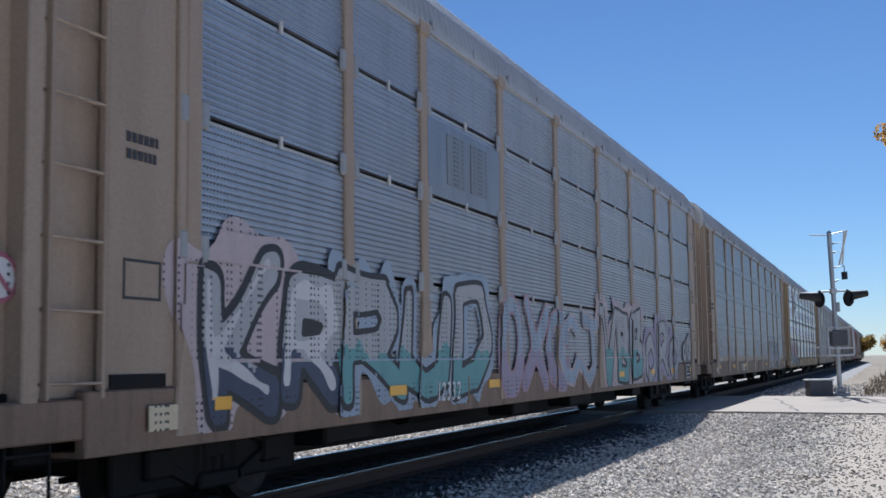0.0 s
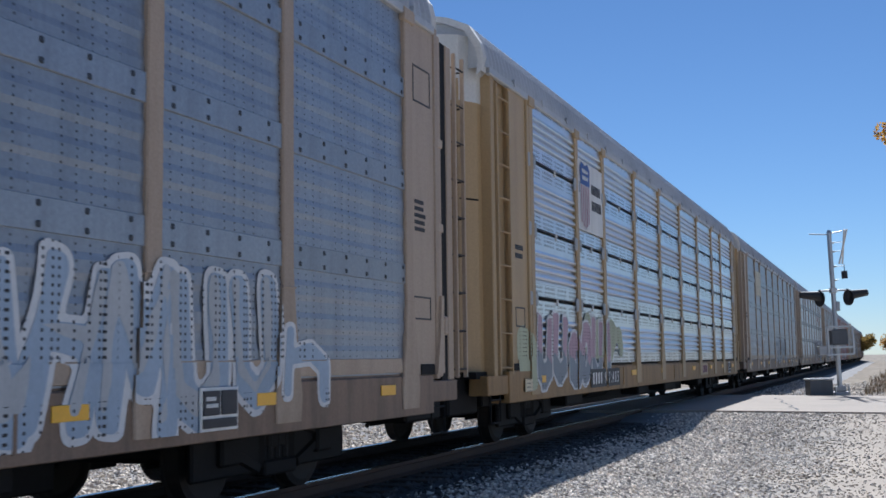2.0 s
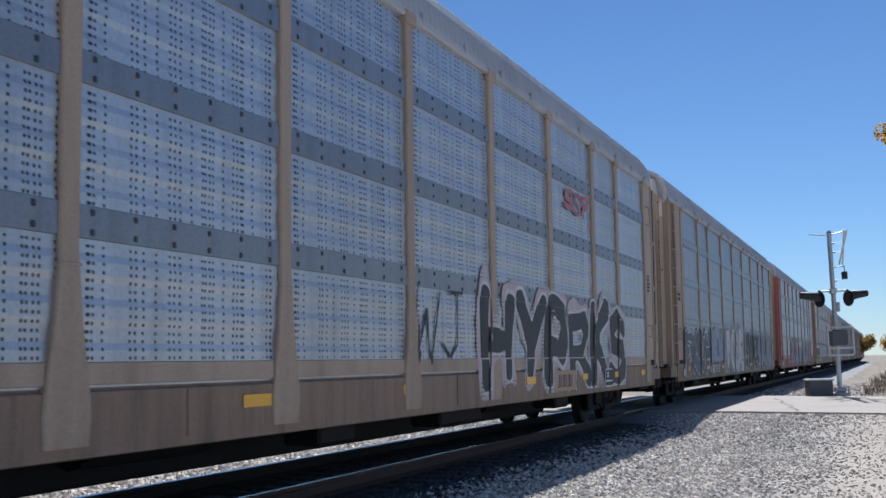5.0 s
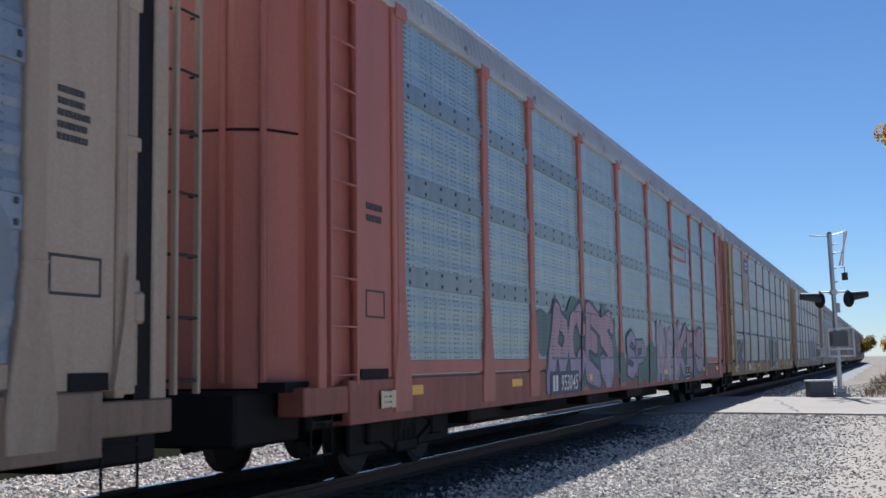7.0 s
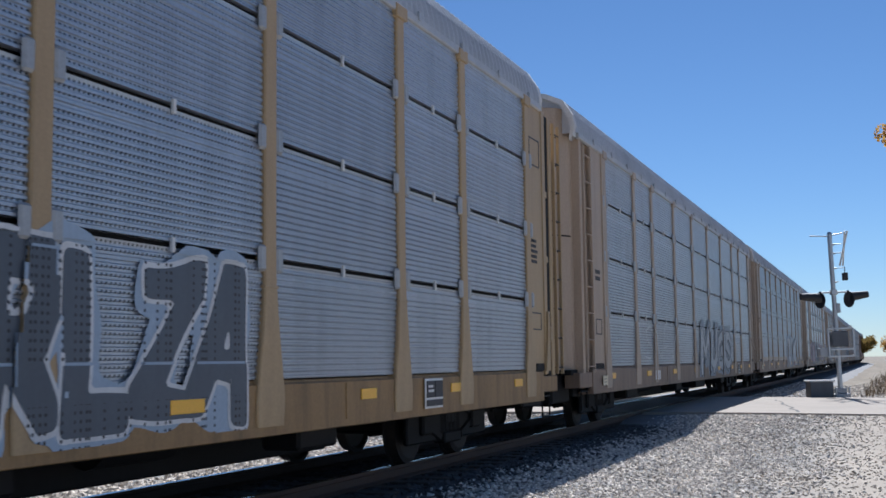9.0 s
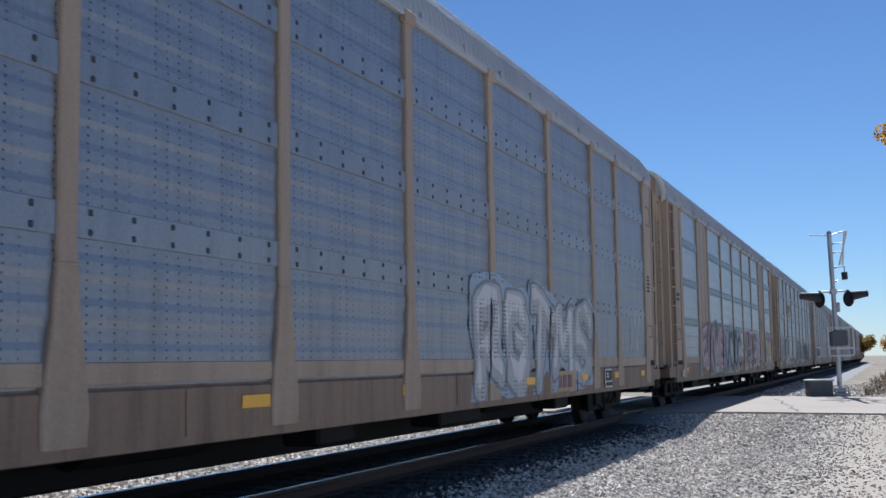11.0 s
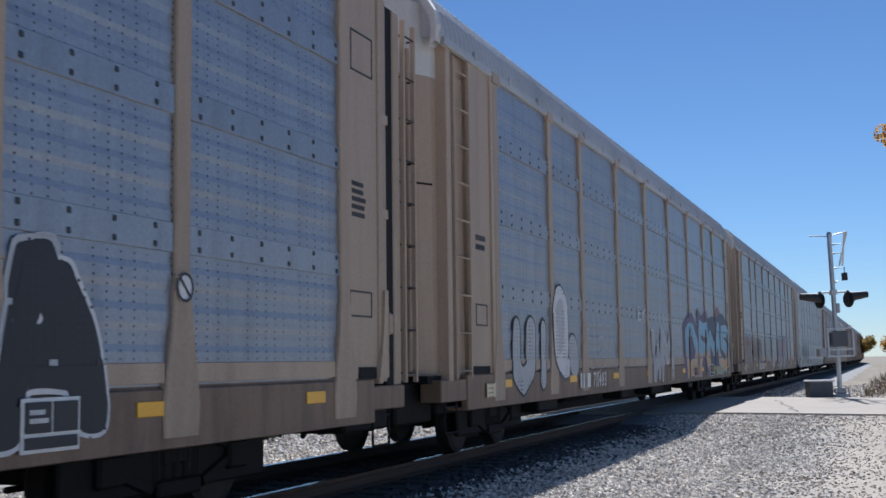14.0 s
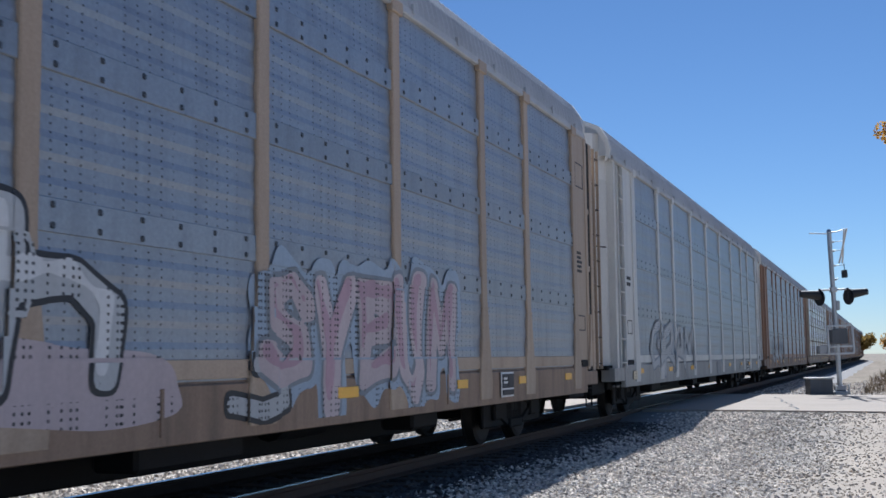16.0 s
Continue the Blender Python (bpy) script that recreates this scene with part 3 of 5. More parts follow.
def end_door_mesh(mat, z0, z1):
    def fn(bm):
        poly = [(.95, -1.36), (.62, -1.31), (.34, -1.16), (.2, -.9), (.15, -.5), (.15, .5), (.2, .9), (.34, 1.16), (.62, 1.31), (.95, 1.36)]
        inner = [(u + .05, y * .97) for u, y in poly]
        lo, hi = [[bm.verts.new((u, y, z)) for u, y in poly] for z in (z0, z1)]
        for j in range(len(poly) - 1):
            bm.faces.new((lo[j], lo[j + 1], hi[j + 1], hi[j]))
        bm.faces.new(hi)
        bm.faces.new(lo)
    return cached(("end_door", z0), mat, fn)


def slab_mesh(name, mat, dims, bevel=.012):
    return cached((name,) + tuple(dims), mat, lambda bm: box_into(bm, *dims, bevel))


FRONT_SLABS = (("corner_panel", (1.52, 2.32, -1.47, -1.2, 1.05, 5.06)), ("ladder_backing", (.885, 1.515, -1.39, -1.22, 1.0, 5.06)),
               ("corner_post", (.73, .88, -1.47, -1.24, .98, 5.1)), ("edge_post", (2.32, 2.425, -1.5, -1.42, 1.05, 5.06)))
REAR_SLABS = (("rear_corner_panel", (26.22, 27.03, -1.47, -1.2, 1.05, 5.06)), ("rear_edge_post", (27.035, 27.14, -1.485, -1.3, 1.0, 5.1)),
              ("rear_edge_strip", (27.16, 27.29, -1.46, -1.3, 1.02, 5.05)), ("door_rail", (27.48, 27.66, -1.46, -1.25, .98, 5.0)))


def gusset_mesh(mat):
    """Flared plate at the foot of the rear corner."""
    def fn(bm):
        lo = [(26.98, 1.06), (27.2, 1.06), (27.2, 1.95), (27.12, 1.95), (27.08, 1.5)]
        rows = [[bm.verts.new((u, y, z)) for u, z in lo] for y in (-1.515, -1.47)]
        bm.faces.new(rows[0])
        for j in range(len(lo)):
            k = (j + 1) % len(lo)
            bm.faces.new((rows[0][j], rows[0][k], rows[1][k], rows[1][j]))
    return cached("gusset", mat, fn)


def stile_mesh(mat, w):
    def fn(bm):
        for x in (0, w):
            box_into(bm, x - .02, x + .02, -1.5, -1.45, 1.0, 4.95, .006)
    return cached(("ladder", w), mat, fn)


def rung_mesh(mat, w):
    def fn(bm):
        tube_into(bm, (0, -1.485, 0), (w, -1.485, 0), .012, n=6)
        tube_into(bm, (0, -1.485, 0), (0, -1.40, 0), .012, n=6)
        tube_into(bm, (w, -1.485, 0), (w, -1.40, 0), .012, n=6)
    return cached(("rung", w), mat, fn)


def coupler_mesh():
    def fn(bm):
        box_into(bm, -.62, .35, -.09, .09, .72, .90, .02)
        box_into(bm, -.78, -.5, -.17, .14, .68, .94, .04)
        tube_into(bm, (-.3, -.35, .75), (-.75, -.3, .42), .03, n=6)
    return cached("coupler", "black", fn)


def reflector_mesh(w):
    def fn(bm):
        box_into(bm, -w / 2, w / 2, -SILL_LAT - .012, -SILL_LAT + .0, .86, .965, .004)
    return cached(("reflector", w), "reflector", fn)


def lay_depth(u, z):
    for p in POSTS:
        if abs(u - p) < (.13 if z < 1.55 else .1):
            return POST_LAT + (.013 if z < 1.9 else 0)
    if z < 1.08:
        return SILL_LAT
    if u < 2.42 or u > 26.2:
        return 1.47 if u < 2.3 or u > 26.3 else POST_LAT
    return P_LAT + (.024 if z < 1.24 else .014)


def cut(bm, axis, value):
    vs = [v.co[axis] for v in bm.verts]
    if vs and min(vs) < value < max(vs):
        no = (1, 0, 0) if axis == 0 else (0, 0, 1)
        bmesh.ops.bisect_plane(bm, geom=bm.verts[:] + bm.edges[:] + bm.faces[:], plane_co=[c * value for c in no], plane_no=no)


def lay_on_side(bm, lift=0.0):
    """Cut flat paint at posts and sill and lay each piece on the surface behind it."""
    for z in (1.08, 1.24, 1.55, 1.9):
        cut(bm, 2, z)
    for p in POSTS:
        for hw in (.13, .1):
            cut(bm, 0, p - hw)
            cut(bm, 0, p + hw)
    depth = {f: lay_depth(*f.calc_center_median().xz) + .004 + lift + .004 * f.material_index for f in bm.faces}
    bmesh.ops.split_edges(bm, edges=[e for e in bm.edges if len({depth[f] for f in e.link_faces}) > 1])
    for f in bm.faces:
        d = lay_depth(*f.calc_center_median().xz) + .004 + lift + .004 * f.material_index
        for v in f.verts:
            v.co.y = -d


def add_glyph(bm, ch, offset, m, mi):
    vs, fs = glyph(ch, offset)
    made = []
    for v in vs:
        p = m @ Vector((v.x, v.y, 0))
        made.append(bm.verts.new((p.x, 0, p.y)))
    for f in fs:
        try:
            bm.faces.new([made[i] for i in f]).material_index = mi
        except ValueError:
            pass


RING = [(.5 + .45 * math.sin(.3927 * k), .5 + .5 * math.cos(.3927 * k)) for k in range(17)]
CUP = [(.95, .75), (.65, 1), (.2, .85), (.05, .5), (.2, .12), (.65, 0), (.95, .25)]
BOWL = [(.1, 0), (.1, 1), (.75, .96), (.92, .72), (.72, .46), (.1, .44)]
# the strokes of a sprayed letter in a box one wide and one high
STROKES = {"A": ([(0, 0), (.42, 1), (.6, 1), (1, 0)], [(.2, .33), (.8, .33)]),
           "B": ([(.1, 0), (.1, 1), (.7, .96), (.82, .72), (.5, .53), (.92, .32), (.75, .02), (.1, 0)], [(.1, .53), (.5, .53)]),
           "C": (CUP,), "D": ([(.1, 0), (.1, 1), (.6, .95), (.94, .5), (.6, .05), (.1, 0)],),
           "E": ([(.95, .94), (.1, 1), (.06, 0), (.98, .08)], [(.1, .5), (.75, .54)]),
           "G": (CUP + [(.95, .48), (.55, .46)],), "H": ([(.1, 0), (.1, 1)], [(.9, 0), (.9, 1)], [(.1, .5), (.9, .5)]),
           "I": ([(.5, 0), (.5, 1)],), "J": ([(.8, 1), (.8, .2), (.45, 0), (.05, .22)], [(.4, 1), (1, 1)]),
           "K": ([(.1, 0), (.1, 1)], [(.95, 1), (.16, .46), (.98, 0)]), "L": ([(.1, 1), (.1, .05), (.95, 0)],),
           "M": ([(.0, 0), (.1, 1), (.5, .36), (.9, 1), (1, 0)],), "N": ([(.05, 0), (.1, 1), (.88, 0), (.95, 1)],), "O": (RING,),
           "P": (BOWL,), "Q": (RING, [(.6, .3), (1, -.05)]), "R": (BOWL, [(.42, .44), (.98, 0)]),
           "S": ([(.95, .8), (.6, 1), (.15, .86), (.2, .6), (.8, .42), (.9, .16), (.5, 0), (.03, .16)],),
           "T": ([(0, .97), (1, 1)], [(.5, 1), (.45, 0)]), "U": ([(.08, 1), (.1, .2), (.5, 0), (.9, .2), (.92, 1)],),
           "V": ([(0, 1), (.5, 0), (1, 1)],), "W": ([(0, 1), (.22, 0), (.5, .66), (.76, 0), (1, 1)],),
           "X": ([(0, 0), (1, 1)], [(0, 1), (1, 0)]), "Y": ([(0, 1), (.5, .45), (.5, 0)], [(.5, .45), (1, 1)]),
           "Z": ([(.05, .95), (.95, 1), (.05, .04), (1, 0)],), "F": ([(.95, .94), (.1, 1), (.08, 0)], [(.1, .52), (.7, .55)]),
           "o": ([(.5, .7), (.2, .5), (.2, .15), (.5, 0), (.8, .15), (.8, .5), (.5, .7)],), "h": ([(.1, 0), (.1, 1)], [(.1, .55), (.6, .7), (.88, .5), (.9, 0)]),
           "t": ([(.45, 1), (.42, .1), (.8, 0)], [(.05, .7), (.9, .72)]), "e": ([(.1, .38), (.9, .42), (.7, .72), (.3, .7), (.05, .35), (.35, 0), (.9, .1)],)}


def wave(x, z, seed, scale):
    """Smooth noise over arrays, about -1 to 1."""
    rng = np.random.default_rng(seed)
    out = 0
    for k in range(5):
        a, f, p = rng.uniform(0, 6.28), scale * rng.uniform(.6, 1.7), rng.uniform(0, 6.28)
        out = out + np.sin((x * math.cos(a) + z * math.sin(a)) * f + p)
    return out / 3.0


def stroke_distance(ch, x, z, cx, cz, w, h, turn, lean, square):
    """Distance of each grid point from the strokes of one letter."""
    best = np.full(x.shape, 9.0)
    ct, st = math.cos(turn), math.sin(turn)
    for line in STROKES[ch]:
        pts = []
        for a, b in line:
            px, pz = (a - .5) * w + lean * (b - .5) * h, (b - .5) * h
            pts.append((cx + ct * px - st * pz, cz + st * px + ct * pz))
        for (ax, az), (bx, bz) in zip(pts, pts[1:]):
            ex, ez = bx - ax, bz - az
            t = np.clip(((x - ax) * ex + (z - az) * ez) / max(1e-6, ex * ex + ez * ez), 0, 1)
            dx, dz = np.abs(x - ax - t * ex), np.abs(z - az - t * ez)
            best = np.minimum(best, (dx ** square + dz ** square) ** (1 / square))
    return best


def lay_depths(u, z):
    """How far out the car's side stands, for arrays."""
    d = np.where(z < 1.08, SILL_LAT, P_LAT + np.where(z < 1.24, .024, .014))
    d = np.where((z > 2.01) & (z < 2.27), P_LAT + .028, d)
    d = np.where((u < 2.34) | (u > 26.2), np.where(z < 1.2, 1.488, 1.472), d)
    d = np.where((u > 2.31) & (u < 2.45), 1.5, d)
    for p in POSTS:
        half = np.where(z > 1.9, .115, .12 + (1.9 - z) * .13)
        d = np.where((np.abs(u - p) < half), POST_LAT + np.where(z < 1.95, .013, 0), d)
    return d


def sprayed(name, car, layers, xs, zs, mats, lift, label, split=None):
    """Paint laid on the car's side wherever a layer's field is below zero."""
    verts, faces, index, n = [], [], [], 0
    for field, mi in layers:
        inside = field < 0
        c = inside[:-1, :-1].astype(int) + inside[1:, :-1] + inside[:-1, 1:] + inside[1:, 1:]
        polys = []
        for i, j in np.argwhere(c == 4):
            polys.append([(xs[i], zs[j]), (xs[i + 1], zs[j]), (xs[i + 1], zs[j + 1]), (xs[i], zs[j + 1])])
        for i, j in np.argwhere((c > 0) & (c < 4)):
            ring = [(i, j), (i + 1, j), (i + 1, j + 1), (i, j + 1)]
            out = []
            for (a, b), (e, g) in zip(ring, ring[1:] + ring[:1]):
                fa, fb = field[a, b], field[e, g]
                if fa < 0:
                    out.append((xs[a], zs[b]))
                if (fa < 0) != (fb < 0):
                    t = fa / (fa - fb)
                    out.append((xs[a] + (xs[e] - xs[a]) * t, zs[b] + (zs[g] - zs[b]) * t))
            if len(out) > 2:
                polys.append(out)
        if not polys:
            continue
        mid = np.array([np.mean(p, 0) for p in polys])
        dep = lay_depths(mid[:, 0], mid[:, 1]) + .003 + lift + .0035 * mi
        for p, d, m in zip(polys, dep, mid):
            verts += [(q[0], -d, q[1]) for q in p]
            faces.append(tuple(range(n, n + len(p))))
            n += len(p)
            index.append(len(mats) - 1 if split and mi == 1 and m[1] < split + .07 * math.sin(m[0] * 5.1) + .05 * math.sin(m[0] * 13 + m[1] * 9) else mi)
    if not faces:
        return None
    me = bpy.data.meshes.new(name)
    me.from_pydata(verts, [], faces)
    for k in mats:
        me.materials.append(M["spray_" + k])
    me.polygons.foreach_set("material_index", index)
    return attach(name, me, car, label=label)


def spray_grid(u0, u1, z0, z1, step):
    return np.arange(max(.3, u0), min(27.1, u1) + step, step), np.arange(max(.7, z0), z1 + step, step)


def graffiti(car, letters, u0, u1, z0, z1, fill, outline, seed, cloud=None, light=None, fills=None, low=None, fat=.13, edge=.045, square=3.0, wild=.1, halo=.16):
    """A sprayed piece: fat strokes with an outline, on a cloud of paint if there is one."""
    rnd = random.Random(seed)
    n, h = len(letters), z1 - z0
    w = (u1 - u0) / n
    fat_m = min(.64 * fat * h, w * (.17 if fat < .3 else .36))
    everything = None
    if cloud:
        gx, gz = spray_grid(u0 - .4, u1 + .4, z0 - .3, z1 + .4, .06)
        everything = np.full((len(gx), len(gz)), 9.0)
    for i, ch in enumerate(letters):
        col = fills[i % len(fills)] if fills else fill
        cx, cz = u0 + w * (i + .5), z0 + h * (.5 + rnd.uniform(-.04, .04))
        hh, ww = h * rnd.uniform(.86, 1.0) - 2 * fat_m, w * 1.1 - 2 * fat_m
        turn, lean = radians(rnd.uniform(-7, 7)), rnd.uniform(-.08, .2)

        def field(x, z):
            sx = x + wild * h * .5 * wave(x, z, seed + i, 2.6)
            sz = z + wild * h * .6 * wave(x, z, seed + i + 50, 2.6)
            swell = fat_m * (1 + .3 * wave(x, z, seed + i + 90, 4.0))
            return stroke_distance(ch, sx, sz, cx, cz, ww, hh, turn, lean, square) - swell
        xs, zs = spray_grid(cx - w * .85 - .25, cx + w * .85 + .25, z0 - .3, z1 + .3, .04)
        x, z = np.meshgrid(xs, zs, indexing="ij")
        d = field(x, z)
        layers = [(d - edge, 0), (d, 1)] if col else [(np.abs(d) - edge * .7, 0)]
        if light:
            layers.append((field(x + .05, z - .06) + fat_m * .62 + .03 * wave(x, z, seed + 7, 9), 2))
        sprayed("graffiti_letter", car, layers, xs, zs, [outline, col or outline, light or col or outline, low or col or outline], .0005 * (1 + (i + 3 * seed) % 6),
                "%s sprayed letter outlined in %s" % ((col or "unfilled").replace("_", " "), outline.replace("_", " ")), z0 + h * .42 if low else None)
        if cloud:
            gxx, gzz = np.meshgrid(gx, gz, indexing="ij")
            everything = np.minimum(everything, field(gxx, gzz))
    if cloud:
        sprayed("graffiti_ground", car, [(everything - edge - halo - .09 * wave(gxx, gzz, seed + 3, 7), 0)], gx, gz, [cloud], -.0012 - .0003 * (seed % 4),
                "%s sprayed ground behind graffiti letters" % cloud.replace("_", " "))


def tag(car, letters, u0, u1, z0, z1, col, seed, thin=.02):
    """A thin sprayed line tag."""
    rnd = random.Random(seed)
    w, h = (u1 - u0) / len(letters), z1 - z0
    for i, ch in enumerate(letters):
        cx, cz = u0 + w * (i + .5), z0 + h * (.5 + rnd.uniform(-.08, .08))
        xs, zs = spray_grid(cx - w * .8, cx + w * .8, z0 - .2, z1 + .2, .025)
        x, z = np.meshgrid(xs, zs, indexing="ij")
        sx, sz = x + .07 * h * wave(x, z, seed + i, 3.4), z + .07 * h * wave(x, z, seed + i + 50, 3.4)
        d = stroke_distance(ch, sx, sz, cx, cz, w * .9, h * rnd.uniform(.75, 1), radians(rnd.uniform(-12, 12)), .1, 2.0)
        sprayed("graffiti_tag", car, [(d - thin * (1 + .3 * wave(x, z, seed, 6)), 0)], xs, zs, [col], .0006 * (1 + i % 5), "thin %s sprayed line tag" % col.replace("_", " "))


def blot(car, u0, u1, z0, z1, col, seed, label, rough=.25):
    """A soft patch of sprayed colour with an uneven edge."""
    xs, zs = spray_grid(u0 - .3, u1 + .3, z0 - .3, z1 + .3, .05)
    x, z = np.meshgrid(xs, zs, indexing="ij")
    d = (np.abs((x - (u0 + u1) / 2) / ((u1 - u0) / 2)) ** 3 + np.abs((z - (z0 + z1) / 2) / ((z1 - z0) / 2)) ** 3) ** (1 / 3) - 1
    return sprayed("graffiti_ground", car, [(d + rough * wave(x, z, seed, 4.5), 0)], xs, zs, [col], -.002 + .0002 * (seed % 5), label)


def lettering(car, text, u0, z0, h, mat, shear=.12, plate=None, gap=2.2):
    x = u0
    for ch in text:
        if ch == " ":
            x += h * .6
            continue
        bm = bmesh.new()
        if ch == "|":          # a mark that stays a plain bar
            bm.faces.new([bm.verts.new(p) for p in ((x, 0, z0), (x + .5 * h, 0, z0), (x + .56 * h, 0, z0 + h), (x + .06 * h, 0, z0 + h))]).material_index = 0
            step = h * .5 + h * .14 * gap
        else:
            vs, _ = glyph(ch, .0)
            y1, xm, xn = max(v.y for v in vs), max(v.x for v in vs), min(v.x for v in vs)
            k = h / y1
            add_glyph(bm, ch, .012, Matrix.Translation((x, z0, 0)) @ Matrix(((k * .9, shear * k, 0, 0), (0, k, 0, 0), (0, 0, 1, 0), (0, 0, 0, 1))) @ Matrix.Translation((-xn, 0, 0)), 0)
            step = (xm - xn) * k * .9 + h * .14 * gap
        lay_on_side(bm)
        for v in bm.verts:
            v.co.y -= .02
        part("number" if ch != "|" else "lettering_bar", bm, mat, car)
        x += step
    if plate:
        bm = bmesh.new()
        bm.faces.new([bm.verts.new(p) for p in ((u0 - .12, 0, z0 - .06), (x + .05, 0, z0 - .06), (x + .05, 0, z0 + h + .06), (u0 - .12, 0, z0 + h + .06))])
        lay_on_side(bm)
        for v in bm.verts:
            v.co.y -= .016
        part("number_panel", bm, plate, car, "dark painted number panel")


def plate(car, name, u0, u1, z0, z1, lat, mat, label):
    bm = bmesh.new()
    box_into(bm, u0, u1, -lat - .012, -lat, z0, z1, .003)
    return part(name, bm, mat, car, label)


def bars(car, u0, z0, rows, width, h, mat, lat, seed=1):
    """Unreadable stencilled lines as plain bars."""
    rnd = random.Random(seed)
    bm = bmesh.new()
    for r in range(rows):
        x = u0
        z = z0 - r * h * 1.7
        end = u0 + width * rnd.uniform(.7, 1)
        while x < end:
            w = rnd.uniform(.4, .8) * h
            box_into(bm, x, min(x + w, end), -lat - .005, -lat, z, z + h)
            x += w + h * .25
    return tagged(part("stencil", bm, mat, car, "small stencilled lines of data"), kind="stuff")


def shield(car, u0, u1, z0, z1, lat):
    """A striped shield emblem as plain shapes."""
    def outline(k):
        return [(-.5, .42), (-.3, .5), (0, .46), (.3, .5), (.5, .42), (.46, .2), (.5, -.1), (.42, -.36), (.2, -.46), (0, -.52), (-.2, -.46), (-.42, -.36), (-.5, -.1), (-.46, .2)]
    w, h, cu, cz = u1 - u0, z1 - z0, (u0 + u1) / 2, (z0 + z1) / 2
    bm = bmesh.new()
    bm.faces.new([bm.verts.new((cu + x * w, -lat - .006, cz + z * h)) for x, z in outline(0)]).material_index = 0
    bm.faces.new([bm.verts.new((cu + x * w, -lat - .010, cz + z * h)) for x, z in ((-.5, .42), (-.3, .5), (0, .46), (.3, .5), (.5, .42), (.46, .16), (-.46, .16))]).material_index = 1
    for i in range(5):
        x = -.36 + .18 * i
        lo = -.49 + .3 * abs(x) ** 1.2
        bm.faces.new([bm.verts.new((cu + (x + dx) * w, -lat - .010, cz + z * h)) for dx, z in ((-.035, .15), (.035, .15), (.035, lo), (-.035, lo))]).material_index = 2
    for i, zz in enumerate((.34, .24)):
        bm.faces.new([bm.verts.new((cu + x * w, -lat - .014, cz + z * h)) for x, z in ((-.3, zz), (.3, zz), (.3, zz + .06), (-.3, zz + .06))]).material_index = 0
    return part("emblem", bm, ["spray_white", "shield_blue", "shield_red"], car, "red, white and blue striped shield emblem")


def round_sticker(car, u, z, r, lat, ring_mat, label):
    """A round prohibition sticker: a pale disc, a ring and a slanting bar."""
    k = 28
    around = [(math.cos(6.2832 * j / k), math.sin(6.2832 * j / k)) for j in range(k)]
    bm = bmesh.new()
    bm.faces.new([bm.verts.new((u + r * a, -lat, z + r * b)) for a, b in around])
    disc = part("warning_disc", bm, "spray_white", car, label)
    bm = bmesh.new()
    outer, inner = [[bm.verts.new((u + q * a, -lat - .005, z + q * b)) for a, b in around] for q in (r, r * .8)]
    for j in range(k):
        bm.faces.new((outer[j], outer[(j + 1) % k], inner[(j + 1) % k], inner[j]))
    bm.faces.new([bm.verts.new((u + a * r, -lat - .005, z + b * r)) for a, b in ((-.66, .5), (-.5, .66), (.66, -.5), (.5, -.66))])
    part("warning_ring", bm, ring_mat, disc)


LOOKS = {"ribbed": "ribbed", "punched": "flat", "dull": "flat", "clean": "clean", "green": "flat"}


